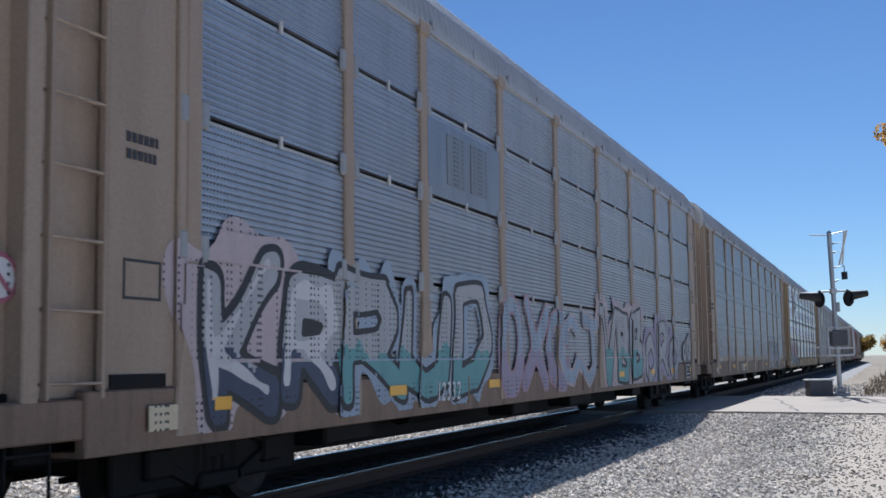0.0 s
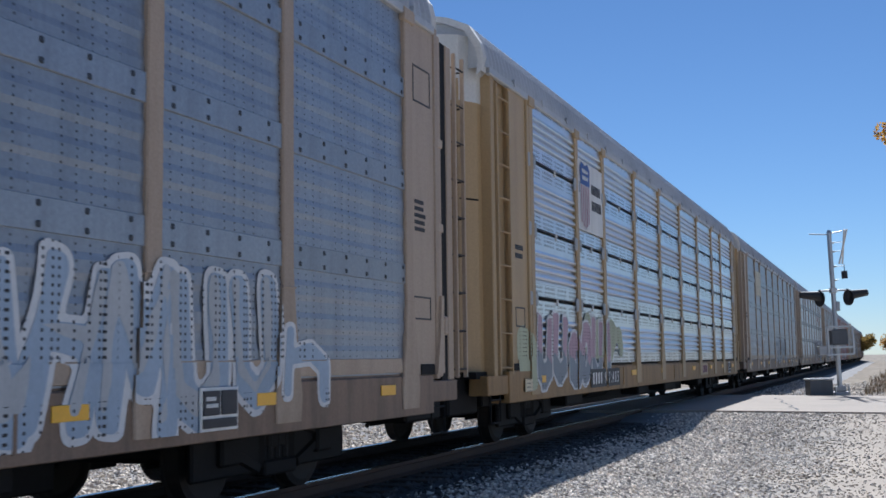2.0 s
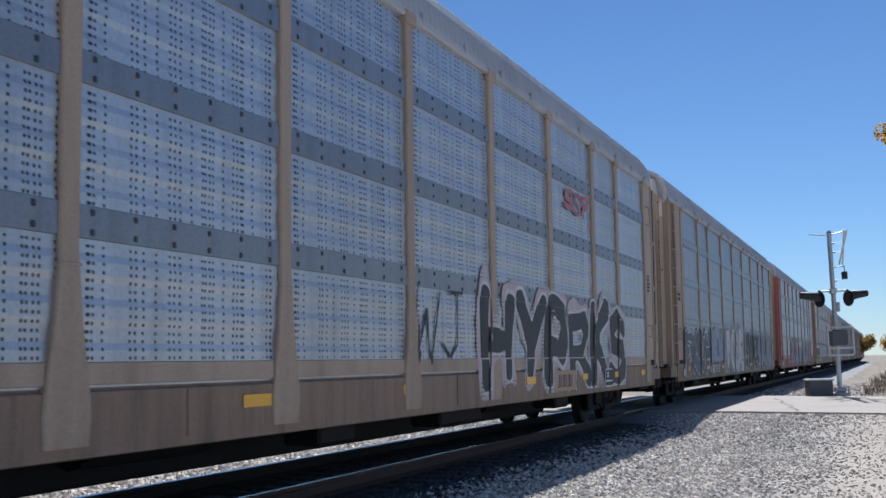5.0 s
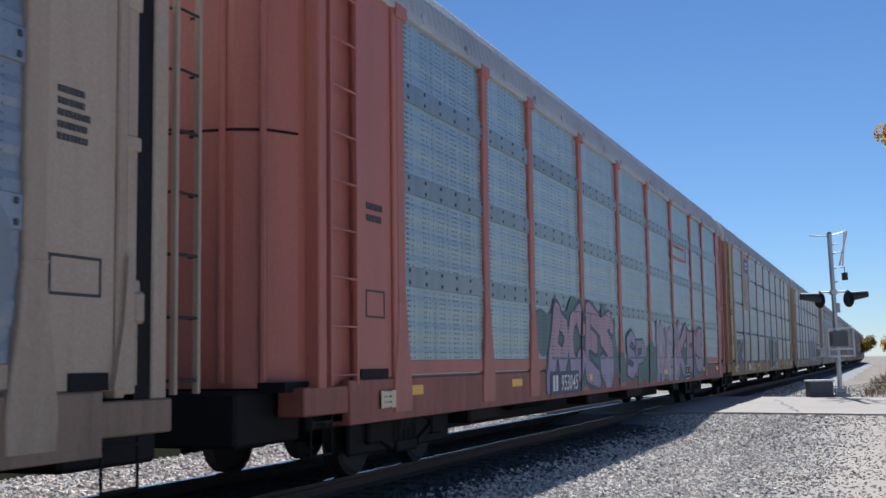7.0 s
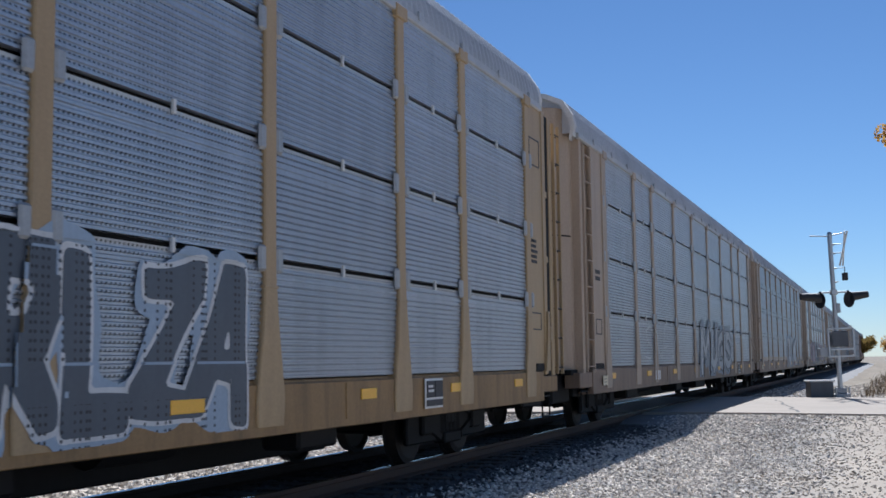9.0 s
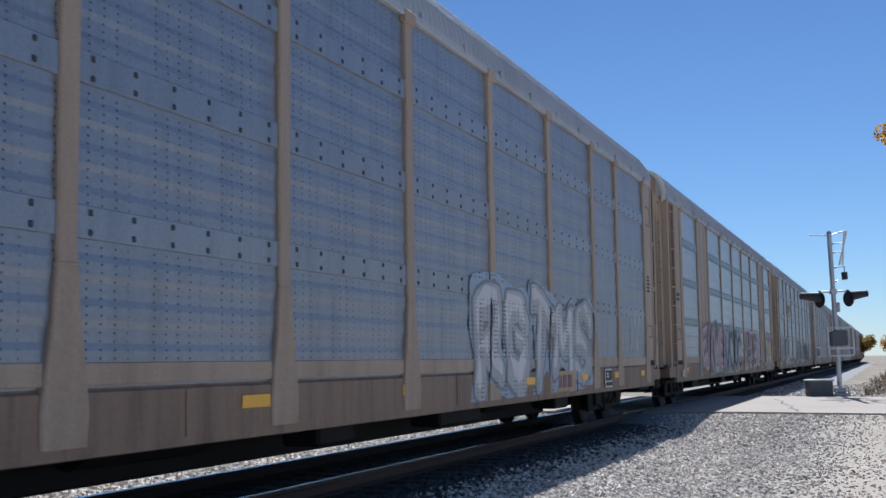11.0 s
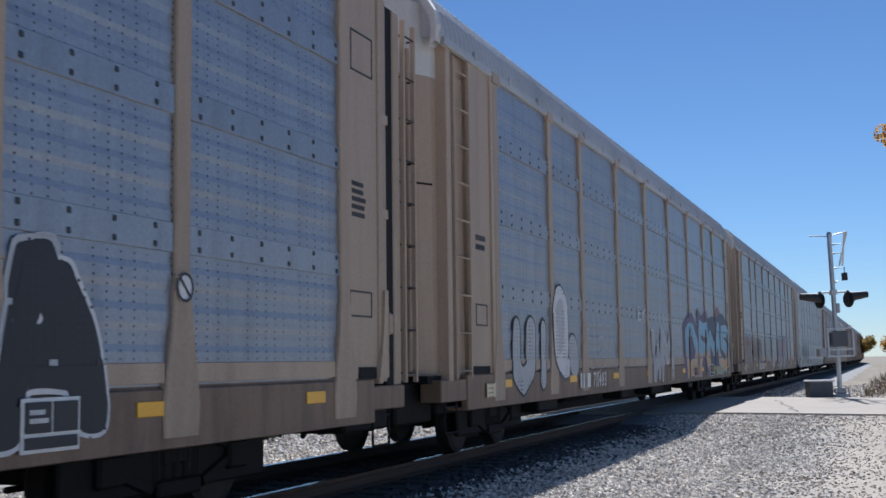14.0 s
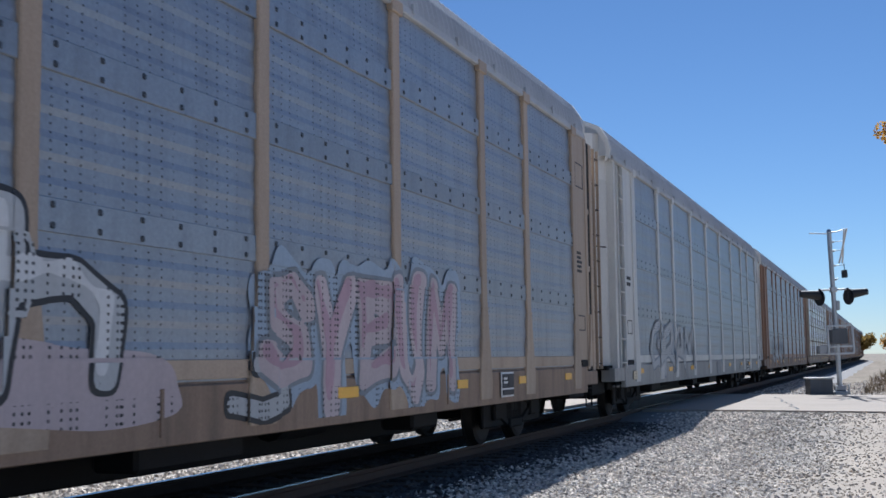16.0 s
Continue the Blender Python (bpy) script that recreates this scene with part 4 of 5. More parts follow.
def build_car(frame_paint, sheet, label, top="tan", detail=2, plain_bays=(), mark=22.05, strip=9.6):
    """One enclosed car carrier; its front end at 0 and rail tops at 0."""
    car = tagged(new("autorack_car"), label, "railway car", "cars of the freight train")
    u = POSTS[0]
    for i, w in enumerate(WIDTHS):
        if i in plain_bays:
            def fn(bm, w=w):
                box_into(bm, .02, w - .02, -.002, .05, P_BOT, P_TOP, .001)
                for x in (w * .33, w * .66):
                    box_into(bm, x - .01, x + .01, -.008, .01, P_BOT + .1, P_TOP - .1)
            attach("side_panel", cached(("plain_panel", w), frame_paint, fn), car, (u, -P_LAT, 0), "flat painted steel door panel")
        else:
            attach("side_panel", panel_mesh(LOOKS[sheet], "sheet_" + sheet, w), car, (u, -P_LAT, 0))
            if LOOKS[sheet] == "flat":
                for z in (2.03, 3.05, 4.07):
                    attach("lap_strip", seam_band_mesh("lap_" + sheet, w), car, (u, -P_LAT, z), "smooth lap strip with two rows of bolts")
        u += w
    for p in POSTS:
        attach("side_post", post_mesh(frame_paint), car, (p, 0, 0))
    attach("side_sill", sill_mesh("sill_" + frame_paint), car, label="grimy rust-stained side sill")
    attach("far_side_wall", far_side_mesh(frame_paint), car)
    # added black sheet: stands in for the dim inside of the car
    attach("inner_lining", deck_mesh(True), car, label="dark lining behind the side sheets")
    # two decks; the slab at 4.97 is added to block light below the roof
    for z in (2.36, 3.68, 4.97):
        attach("inner_deck", deck_mesh(), car, (0, 0, z), "dark inner deck")
    attach("underframe", underframe_mesh(), car, label="black greasy underframe with deep centre sill")
    attach("roof", roof_mesh(), car, label="corrugated galvanised roof")
    attach("eave_rail", eave_mesh("roof"), car)
    for u in (.48, 27.02):
        attach("roof_end", roof_end_mesh(), car, (u, 0, 0), "pale galvanised roof end cap")
    for rear in (0, 1):
        for zz0, zz1, mt, nm in ((1.0, 4.62, frame_paint, "end_door"), (4.62, 5.5, top, "end_door_top")):
            o = attach(nm, end_door_mesh(mt, zz0, zz1), car)
            if rear:
                o.location, o.rotation_euler = (27.72, 0, 0), (0, 0, math.pi)
        cp = attach("coupler", coupler_mesh(), car)
        if rear:
            cp.location, cp.rotation_euler = (27.7, 0, 0), (0, 0, math.pi)
        bogie = attach("bogie", bogie_mesh(), car, ((3.6, 24.1)[rear], 0, 0), "black cast steel bogie")
        if detail > 0:
            for e in (-.875, .875):
                for sgn in (-1, 1):
                    attach("wheel", wheel_mesh(), bogie, (e, sgn * .755, .419), rot=(0, 0, 0 if sgn < 0 else 180))
    for nm, dims in FRONT_SLABS + REAR_SLABS:
        attach(nm, slab_mesh(nm, frame_paint, dims), car)
    attach("gusset", gusset_mesh(frame_paint), car)
    # black plates on the panel face imitate the shade inside notches
    attach("corner_notch", slab_mesh("corner_notch", "black", (26.56, 26.96, -1.485, -1.46, 1.055, 1.17), .004), car, label="black plate imitating a shaded recess at the corner panel foot")
    attach("corner_notch", slab_mesh("corner_notch", "black", (1.56, 2.2, -1.485, -1.46, 1.055, 1.15), .004), car, label="black plate imitating a shaded recess at the corner panel foot")
    # nearly flush black slab stands in for a shaded gap
    attach("end_gap", slab_mesh("end_gap", "black", (27.29, 27.48, -1.445, -1.25, .98, 5.0), .004), car, label="black slab imitating the shaded gap beside the end door")
    if detail > 1:
        for z in (1.75, 2.75, 3.75):
            attach("door_hinge", slab_mesh("door_hinge", frame_paint, (27.12, 27.31, -1.475, -1.3, -.05, .05), .008), car, (0, 0, z))
    if LOOKS[sheet] == "flat":
        u = POSTS[0]
        for i, w in enumerate(WIDTHS):
            if i not in plain_bays:
                attach("kick_board", slab_mesh("kick_board", frame_paint, (.2, w - .2, -.022, .0, 1.085, 1.235), .006), car, (u, -P_LAT, 0))
            u += w
    elif detail > 1:
        for i, p in enumerate(POSTS):
            for k in (1, 2, 3):
                z = P_BOT + COURSE * k
                for sgn in (-1, 1):
                    if 2.3 < p + sgn * .17 < 26.4:
                        attach("bracket", slab_mesh("bracket", "box_grey", (-.055, .055, -.045, .0, -.11, .11), .02), car, (p + sgn * .145, -P_LAT, z), "grey steel panel bracket")
                if i < len(WIDTHS):
                    attach("clip", slab_mesh("clip", "white", (-.02, .02, -.028, .0, -.06, .05), .004), car, (p + WIDTHS[i] / 2, -P_LAT, z), "small pale clip")
    for x, w in ((.93, .54), (27.72, .3)):
        lad = attach("ladder", stile_mesh(frame_paint, w), car, (x, 0, 0))
        if detail > 1:
            for i in range(9):
                attach("rung", rung_mesh(frame_paint if x < 2 else "wheel", w), lad, (0, 0, 1.1 + i * .46))
    for x in (2.85, 6.4, strip, 12.9, 17.4, 20.6, 23.1, 25.6):
        attach("reflector", reflector_mesh(.45 if x < 20 else .36), car, (x, 0, 0), "yellow reflective strip")
    if detail > 1:
        for x, y in ((.17, -.8), (.3, -1.14)):
            for rear in (0, 1):
                bar = attach("door_bar", cached(("door_bar", x), frame_paint, lambda bm: tube_into(bm, (x, y, 1.05), (x, y, 4.9), .032, n=8)), car)
                if rear:
                    bar.location, bar.rotation_euler = (27.72, 0, 0), (0, 0, math.pi)
        seam = bmesh.new()
        poly = [(.62, -1.318), (.335, -1.165), (.193, -.905), (.143, -.5), (.143, .5)]
        lo, hi = [[seam.verts.new((u, y, z)) for u, y in poly] for z in (3.3, 3.325)]
        for j in range(len(poly) - 1):
            seam.faces.new((lo[j], lo[j + 1], hi[j + 1], hi[j]))
        part("door_seam", seam, "black", car)
        # data panels, placards and steps
        plate(car, "placard_border", mark, mark + .54, .7, 1.03, SILL_LAT + .016, "letter_white", "white border of a data panel")
        for x0, x1, q0, q1 in ((.03, .26, .82, 1.005), (.285, .51, .82, 1.005), (.03, .51, .725, .795)):
            plate(car, "placard", mark + x0, mark + x1, q0, q1, SILL_LAT + .028, "letter_dark", "black pane of a data panel")
        bars(car, mark + .06, .93, 2, .17, .03, "letter_white", SILL_LAT + .041, 3)
        plate(car, "sticker", 1.95, 2.3, .75, .93, SILL_LAT + .02, "spray_cream", "small pale sticker")
        bars(car, 26.42, 2.95, 5, .34, .045, "letter_dark", 1.47, 4)
        bars(car, 1.72, 2.75, 2, .42, .07, "letter_dark", 1.47, 5)
        for (a, b, z0_, z1_) in ((26.4, 26.92, 4.1, 4.5), (26.36, 26.88, 1.66, 1.9), (1.7, 2.14, 1.66, 1.92)):
            bm = bmesh.new()
            for x0, x1, q0, q1 in ((a, b, z0_, z0_ + .02), (a, b, z1_, z1_ + .02), (a, a + .02, z0_, z1_ + .02), (b - .02, b, z0_, z1_ + .02)):
                box_into(bm, x0, x1, -1.475, -1.465, q0, q1)
            part("stencil_frame", bm, "letter_dark", car)
        bm = bmesh.new()
        box_into(bm, 27.18, 27.3, -1.53, -1.44, 1.5, 1.72, .02)
        tube_into(bm, (27.24, -1.48, 1.5), (27.24, -1.48, 1.08), .02, n=8)
        part("brake_box", bm, frame_paint, car)
        for a in (.62, 26.95):
            bm = bmesh.new()
            for x in (a, a + .4):
                tube_into(bm, (x, -1.44, 1.0), (x, -1.44, .38), .013, n=6)
            for z in (.38, .68):
                tube_into(bm, (a, -1.44, z), (a + .4, -1.44, z), .013, n=6)
            part("step_iron", bm, "black", car)
    return car


PAINT_WORDS = {"tan": "weathered tan", "yellow": "weathered yellow", "brown": "dirty brown", "red": "faded red-orange", "grey": "pale grey"}
SHEET_WORDS = {"ribbed": "fine-ribbed grey panels", "punched": "punched galvanised panels", "dull": "dull grey punched panels",
               "clean": "clean bright louvred panels", "green": "greenish grey panels"}
# paint, sheet, end door top, plain bays: the cars in the order in which they pass
CARS = [("tan", "dull", "tan", ()), ("tan", "ribbed", "grey", ()), ("tan", "dull", "grey", ()), ("yellow", "clean", "grey", ()), ("tan", "dull", "tan", ()),
        ("tan", "punched", "tan", ()), ("tan", "dull", "white", ()), ("red", "green", "white", ()), ("yellow", "ribbed", "tan", ()), ("tan", "ribbed", "tan", ()),
        ("tan", "dull", "tan", ()), ("tan", "punched", "tan", (1, 7)), ("tan", "dull", "brown", ()), ("tan", "dull", "grey", ()), ("tan", "dull", "grey", ()),
        ("grey", "dull", "white", ()), ("brown", "dull", "tan", ()), ("tan", "clean", "tan", ()), ("brown", "dull", "brown", ()), ("brown", "ribbed", "tan", ()),
        ("brown", "dull", "brown", ()), ("brown", "dull", "tan", ()), ("brown", "dull", "brown", ()), ("brown", "dull", "brown", ()), ("brown", "dull", "tan", ())]
# when the rear roof corner of each car stands 14.1 m ahead on the line
PASS = [-.436, .7525, 1.939, 3.127, 4.313, 5.5, 6.7, 7.942, 9.154, 10.327, 11.5, 12.675, 13.863, 15.05, 16.24]
while len(PASS) < len(CARS):
    PASS.append(PASS[-1] + 1.188)
for i_, d_ in ((1, -.27), (2, -.2), (10, -.35), (3, -.28), (4, -.2), (5, -.33), (6, -.43), (7, -.95), (8, -.85), (9, -.3), (13, -.12), (14, -.18)):
    PASS[i_] += d_ / SPEED
train = []
for i_, (pt_, sh_, top_, bays_) in enumerate(CARS):
    words = "%s car carrier with %s%s" % (PAINT_WORDS[pt_], SHEET_WORDS[sh_], " and graffiti" if 0 < i_ < 15 else "")
    train.append(build_car(pt_, sh_, words, top_, 2 if i_ < 16 else 1, bays_, {1: 24.95, 3: 24.3, 7: 20.0, 12: 21.75}.get(i_, 22.05), 10.35 if i_ == 7 else 9.6))


def paint_cars():
    c = train[1]
    blot(c, 2.35, 4.3, .7, 2.3, "blush", 15, "pale pink sprayed ground with a curled edge")
    graffiti(c, "KR", 2.6, 5.1, .72, 2.05, "silver", "black", 11, low="navy", fat=.2, edge=.07, light="white")
    graffiti(c, "RUD", 4.9, 9.6, .72, 2.15, "silver", "black", 12, low="teal", fat=.15, edge=.06, cloud="steel", halo=.08)
    graffiti(c, "OXC", 9.8, 13.4, .75, 2.1, "steel", "pink", 16, low="lilac", fat=.12)
    graffiti(c, "CJ", 12.8, 15.4, .75, 1.95, "steel", "blush", 17, fat=.12)
    graffiti(c, "VBB", 15.7, 19.6, .72, 2.2, "silver", "black", 13, cloud="blush", low="teal", fat=.16, edge=.06)
    graffiti(c, "oRo", 19.7, 24.0, .75, 2.05, "silver", "black", 14, cloud="lilac", fat=.14)
    graffiti(c, "oO", 24.6, 25.9, 1.1, 1.8, "silver", "black", 18, fat=.22, square=2, wild=.03)
    lettering(c, "712332", 7.35, .76, .21, "letter_white")
    round_sticker(c, .6, 1.74, .155, 1.40, "shield_red", "round red and white prohibition sticker")
    plate(c, "sign_plate", 7.35, 10.0, 3.12, 4.02, P_LAT + .012, "lap_dull", "dull grey emblem plate with faded blocks")
    for x in (7.95, 8.8):
        plate(c, "emblem", x, x + .62, 3.3, 3.92, P_LAT + .022, "spray_grey", "faded grey block of an emblem")
    c = train[2]
    tag(c, "SMohe", 2.9, 6.8, 1.1, 1.95, "white", 21, .022)
    tag(c, "VWPh", 13.0, 15.2, 1.2, 1.9, "silver", 22)
    tag(c, "OVVN", 15.2, 17.8, 1.1, 1.75, "silver", 23)
    graffiti(c, "MHMUU", 19.35, 23.3, .74, 1.9, "steel", "white", 25, fat=.17, edge=.05, light="silver")
    graffiti(c, "h", 23.3, 24.3, .78, 1.5, "steel", "white", 26, fat=.18, edge=.04)
    lettering(c, "989042", 8.3, .72, .26, "letter_white", gap=1.3)
    c = train[3]
    blot(c, 1.75, 2.7, .78, 1.55, "lime", 33, "pale yellow sprayed patch")
    blot(c, 5.2, 8.5, 1.2, 1.9, "lime", 34, "pale yellow sprayed patch")
    graffiti(c, "UUo", 2.6, 5.3, .74, 2.0, "pink", "white", 31, low="grey", fat=.19, edge=.05, wild=.04, square=5)
    graffiti(c, "OUI", 5.2, 7.7, .74, 1.9, "pink", "white", 32, low="grey", fat=.19, edge=.05, wild=.05, square=5)
    lettering(c, "|||| 975485", 6.0, .76, .2, "letter_white", plate="letter_dark", gap=3.4)
    plate(c, "sign_plate", 5.3, 7.1, 3.4, 4.6, P_LAT + .022, "white", "white plate with striped shield emblem")
    shield(c, 5.4, 6.1, 3.42, 4.58, P_LAT + .036)
    bars(c, 6.25, 4.1, 2, .75, .17, "letter_dark", P_LAT + .036, 33)
    c = train[4]
    tag(c, "RKS", 4.0, 8.5, 1.2, 2.0, "white", 41)
    graffiti(c, "GEMO", 13, 19.5, .9, 1.95, "grey", "silver", 42)
    lettering(c, "||||", 7, .76, .2, "letter_white")
    plate(c, "sign_plate", 5.3, 7.1, 3.6, 4.6, P_LAT + .03, "spray_cream", "faded cream emblem plate")
    c = train[5]
    graffiti(c, "HY", 15.2, 18.2, .7, 2.2, "black", "white", 54, cloud="blush", fat=.19, halo=.08)
    graffiti(c, "PRKS", 18.1, 23.9, .66, 2.2, "black", "white", 51, cloud="blush", fat=.17, edge=.05, wild=.16, halo=.07)
    tag(c, "SSP", 19.5, 21.3, 3.62, 4.0, "red", 52, .045)
    tag(c, "WJ", 13.0, 14.6, 1.2, 2.0, "black", 53)
    c = train[6]
    graffiti(c, "FKUH", 2.4, 7.1, .74, 1.9, "slate", "white", 61, fat=.2, edge=.04, cloud="black", halo=.05)
    graffiti(c, "RENV", 7.1, 10.3, 1.05, 2.05, "steel", "lilac", 62, fat=.14)
    graffiti(c, "POSE", 10.6, 15.2, .7, 2.2, "white", "maroon", 63, cloud="silver", fat=.2, edge=.06, square=2, halo=.15, wild=.16)
    graffiti(c, "SKUEK", 15.9, 20.4, .8, 2.15, "black", "white", 64, fat=.2, edge=.03, wild=.2, square=6)
    graffiti(c, "NNIMU", 20.6, 25.8, .85, 2.0, "steel", "silver", 65, cloud="grey", light="lilac", fat=.16)
    lettering(c, "|||| 979058", 6.7, .76, .23, "letter_white")
    c = train[7]
    blot(c, 7.6, 12.6, .8, 2.1, "green", 74, "dull green sprayed ground")
    blot(c, 12.8, 23.6, .72, 1.5, "green", 75, "dull green sprayed ground")
    graffiti(c, "RCES", 8.0, 12.3, .7, 2.15, "pink", "navy", 71, low="lilac", fat=.18, edge=.06, wild=.18)
    graffiti(c, "SP", 13.3, 15.1, .86, 1.75, "lilac", "navy", 72, fat=.16, edge=.05, wild=.16)
    graffiti(c, "MNEZ", 16.4, 19.0, .72, 1.95, "lilac", "silver", 73, fat=.17, light="blush", wild=.16)
    graffiti(c, "KRS", 18.9, 22.9, .7, 2.1, "pink", "navy", 76, low="lilac", fat=.18, edge=.06, wild=.18)
    lettering(c, "|| 953045", 8.1, .74, .24, "letter_white", shear=.2, gap=1.2, plate="spray_navy")
    for x0, x1, q0, q1 in ((18.5, 20.6, 3.66, 3.72), (18.5, 20.6, 3.95, 4.01), (18.5, 18.58, 3.72, 3.95), (20.52, 20.6, 3.72, 3.95)):
        plate(c, "emblem_bar", x0, x1, q0, q1, P_LAT + .03, "red", "red painted bar of a frame-shaped emblem")
    c = train[8]
    graffiti(c, "TK", 2.7, 4.6, .74, 1.9, "navy", "white", 81, fat=.2, edge=.035, square=4)
    tag(c, "TK", 4.1, 5.0, 1.45, 1.95, "white", 82)
    tag(c, "SEXP", 12.0, 14.2, 1.1, 1.6, "silver", 83)
    graffiti(c, "BRLZA", 14.4, 18.3, .7, 2.02, "slate", "white", 84, cloud="steel", fat=.15, edge=.035, square=5, wild=.06, halo=.05)
    lettering(c, "|||| 975237", 6.1, .75, .24, "letter_white", gap=3.2)
    plate(c, "sign_plate", 5.38, 7.1, 2.95, 4.95, P_LAT + .012, "yellow", "faded yellow plate with striped shield emblem")
    shield(c, 5.65, 6.85, 3.25, 4.85, P_LAT + .028)
    c = train[9]
    tag(c, "SNAV", 6, 10, 1.2, 2.0, "white", 91)
    graffiti(c, "MUGS", 14, 20.5, .8, 2.1, "silver", "black", 92, cloud="grey", fat=.17)
    lettering(c, "||||", 7, .76, .2, "letter_white")
    c = train[10]
    graffiti(c, "RGTMS", 14.9, 21.2, .72, 2.25, "silver", "grey", 101, fat=.2, edge=.05, light="white", cloud="steel", halo=.05)
    tag(c, "WW", 24.5, 25.4, 1.2, 2.2, "white", 103, .018)
    c = train[11]
    blot(c, 5.6, 10.6, .7, 2.2, "green", 116, "dull green sprayed ground")
    blot(c, 10.2, 14.9, .7, 1.0, "gold", 117, "ochre sprayed patch on the sill")
    graffiti(c, "EKWE", 5.5, 10.3, .78, 2.2, "pink", "maroon", 111, fat=.18, edge=.05, light="blush")
    graffiti(c, "VCOC", 10.4, 14.9, .72, 2.15, "navy", "silver", 112, cloud="silver", fat=.11, edge=.07, square=1.5, wild=.12, halo=.06)
    graffiti(c, "JAPES", 15.6, 20.7, .8, 2.2, "green", "white", 113, fills=("red", "navy", "red", "green", "pink"), fat=.15, edge=.07, square=6, wild=.06)
    graffiti(c, "OG", 23.5, 25.9, .78, 2.05, "gold", "black", 114, cloud="lilac", fat=.22, edge=.06, wild=.05, light="cream")
    tag(c, "WV", 21.6, 22.8, 2.3, 2.7, "black", 115)
    lettering(c, "|||| 697057", 8.0, .76, .2, "letter_white")
    plate(c, "label_plate", 26.34, 26.9, 2.08, 2.34, 1.472, "spray_gold", "small yellow warning label")
    bars(c, 26.4, 2.24, 2, .44, .045, "spray_maroon", 1.486, 118)
    c = train[12]
    graffiti(c, "S", 3.1, 4.2, .9, 1.95, "silver", "grey", 126, fat=.1)
    graffiti(c, "POR", 4.7, 7.9, .72, 2.15, "white", "black", 122, fat=.22, edge=.06, light="silver", wild=.06, square=2.4)
    graffiti(c, "DIDE", 13.3, 15.7, .8, 2.05, "silver", "black", 123, light="white", fat=.26, square=2)
    graffiti(c, "HOME", 16.0, 18.6, .78, 1.9, "silver", "slate", 124, light="white", fat=.24)
    graffiti(c, "MERA", 19.0, 22.3, .9, 2.0, "black", "silver", 125, fat=.15)
    graffiti(c, "A", 21.5, 22.5, .8, 2.0, "black", "white", 127, fat=.2, edge=.03)
    bars(c, 8.0, 3.5, 1, 1.7, .42, "spray_gold", P_LAT + .03, 121)
    plate(c, "emblem_bar", 8.0, 9.7, 3.32, 3.4, P_LAT + .026, "spray_gold", "gold painted bar under an emblem")
    lettering(c, "|||| 987||9", 7.0, .76, .21, "letter_white")
    round_sticker(c, POSTS[8], 1.78, .11, POST_LAT + .016, "letter_dark", "round dark-ringed prohibition sticker")
    for z0, z1 in ((3.55, 3.98), (1.3, 1.47)):
        plate(c, "label_plate", 1.66, 2.14, z0, z1, 1.472, "spray_gold", "yellow label with dark lines")
        bars(c, 1.7, z1 - .08, 2 if z1 > 2 else 1, .38, .05, "letter_dark", 1.486, 128)
    c = train[13]
    graffiti(c, "UI", 3.2, 5.2, .72, 1.9, "silver", "black", 130, fat=.22, edge=.04, square=2)
    graffiti(c, "I", 5.15, 6.3, 1.0, 2.35, "white", "black", 131, fat=.6, edge=.04, square=2, light="silver")
    graffiti(c, "I", 6.0, 6.95, .85, 1.62, "silver", "black", 136, fat=.6, edge=.04, square=2)
    graffiti(c, "o", 5.5, 6.3, .9, 1.45, "white", "slate", 129, fat=.3, edge=.05, square=2)
    graffiti(c, "TEIT", 7.5, 10.0, 1.05, 1.85, None, "silver", 132, fat=.22, edge=.02, square=6, wild=.04)
    graffiti(c, "WM", 13.3, 15.8, .75, 1.9, "silver", "white", 133)
    graffiti(c, "DR", 17.95, 22.1, .72, 2.25, "sky", "white", 137, cloud="mauve", low="peach", fat=.19, edge=.018, halo=.3, wild=.14)
    blot(c, 21.6, 26.9, .72, 2.5, "navy", 138, "dark blue sprayed ground", .12)
    blot(c, 22.0, 26.0, .7, 1.0, "lime", 139, "pale yellow-green sprayed band")
    graffiti(c, "MS", 21.95, 26.6, .8, 2.25, "sky", "white", 134, low="peach", fat=.17, edge=.018, square=5, wild=.06)
    blot(c, 23.2, 24.7, 2.0, 2.7, "maroon", 140, "dark red sprayed patch")
    tag(c, "EK", 11.8, 12.6, 2.0, 2.3, "white", 135)
    lettering(c, "|||| 711483", 6.8, .75, .24, "letter_white")
    c = train[14]
    graffiti(c, "OOAAD", 3.1, 8.7, .85, 2.0, "orange", "silver", 141, fat=.2, edge=.03, square=2)
    tag(c, "HKMEP", 10.3, 13.0, 1.1, 2.0, "silver", 144)
    blot(c, 12.1, 14.7, .76, 1.3, "blush", 145, "pale worn sprayed patch")
    graffiti(c, "h", 12.5, 13.9, .95, 2.2, "silver", "black", 142, fat=.16, light="white")
    graffiti(c, "SYEUM", 15.7, 20.4, .78, 2.1, "blush", "grey", 143, cloud="steel", light="pink", fat=.19, halo=.09, wild=.16)
    graffiti(c, "J", 15.2, 16.4, .74, 1.3, "silver", "black", 146, fat=.2)
    lettering(c, "|||| ||||||", 7.3, .76, .22, "letter_white")
    for k in (3, 5, 6, 10, 12, 13):
        c = train[k]
        plate(c, "mark_patch", 18.62, 19.95, .71, 1.03, SILL_LAT, "yellow", "orange-yellow painted patch with dark red bars")
        for x in (18.85, 19.17, 19.49):
            plate(c, "mark_bar", x, x + .2, .77, .97, SILL_LAT + .013, "spray_maroon", "dark red bar", )
    for c, sd_ in ((train[15], 151), (train[16], 161), (train[18], 181)):
        graffiti(c, "GRAM", 4, 10, .85, 1.95, "silver", "grey", sd_)


paint_cars()
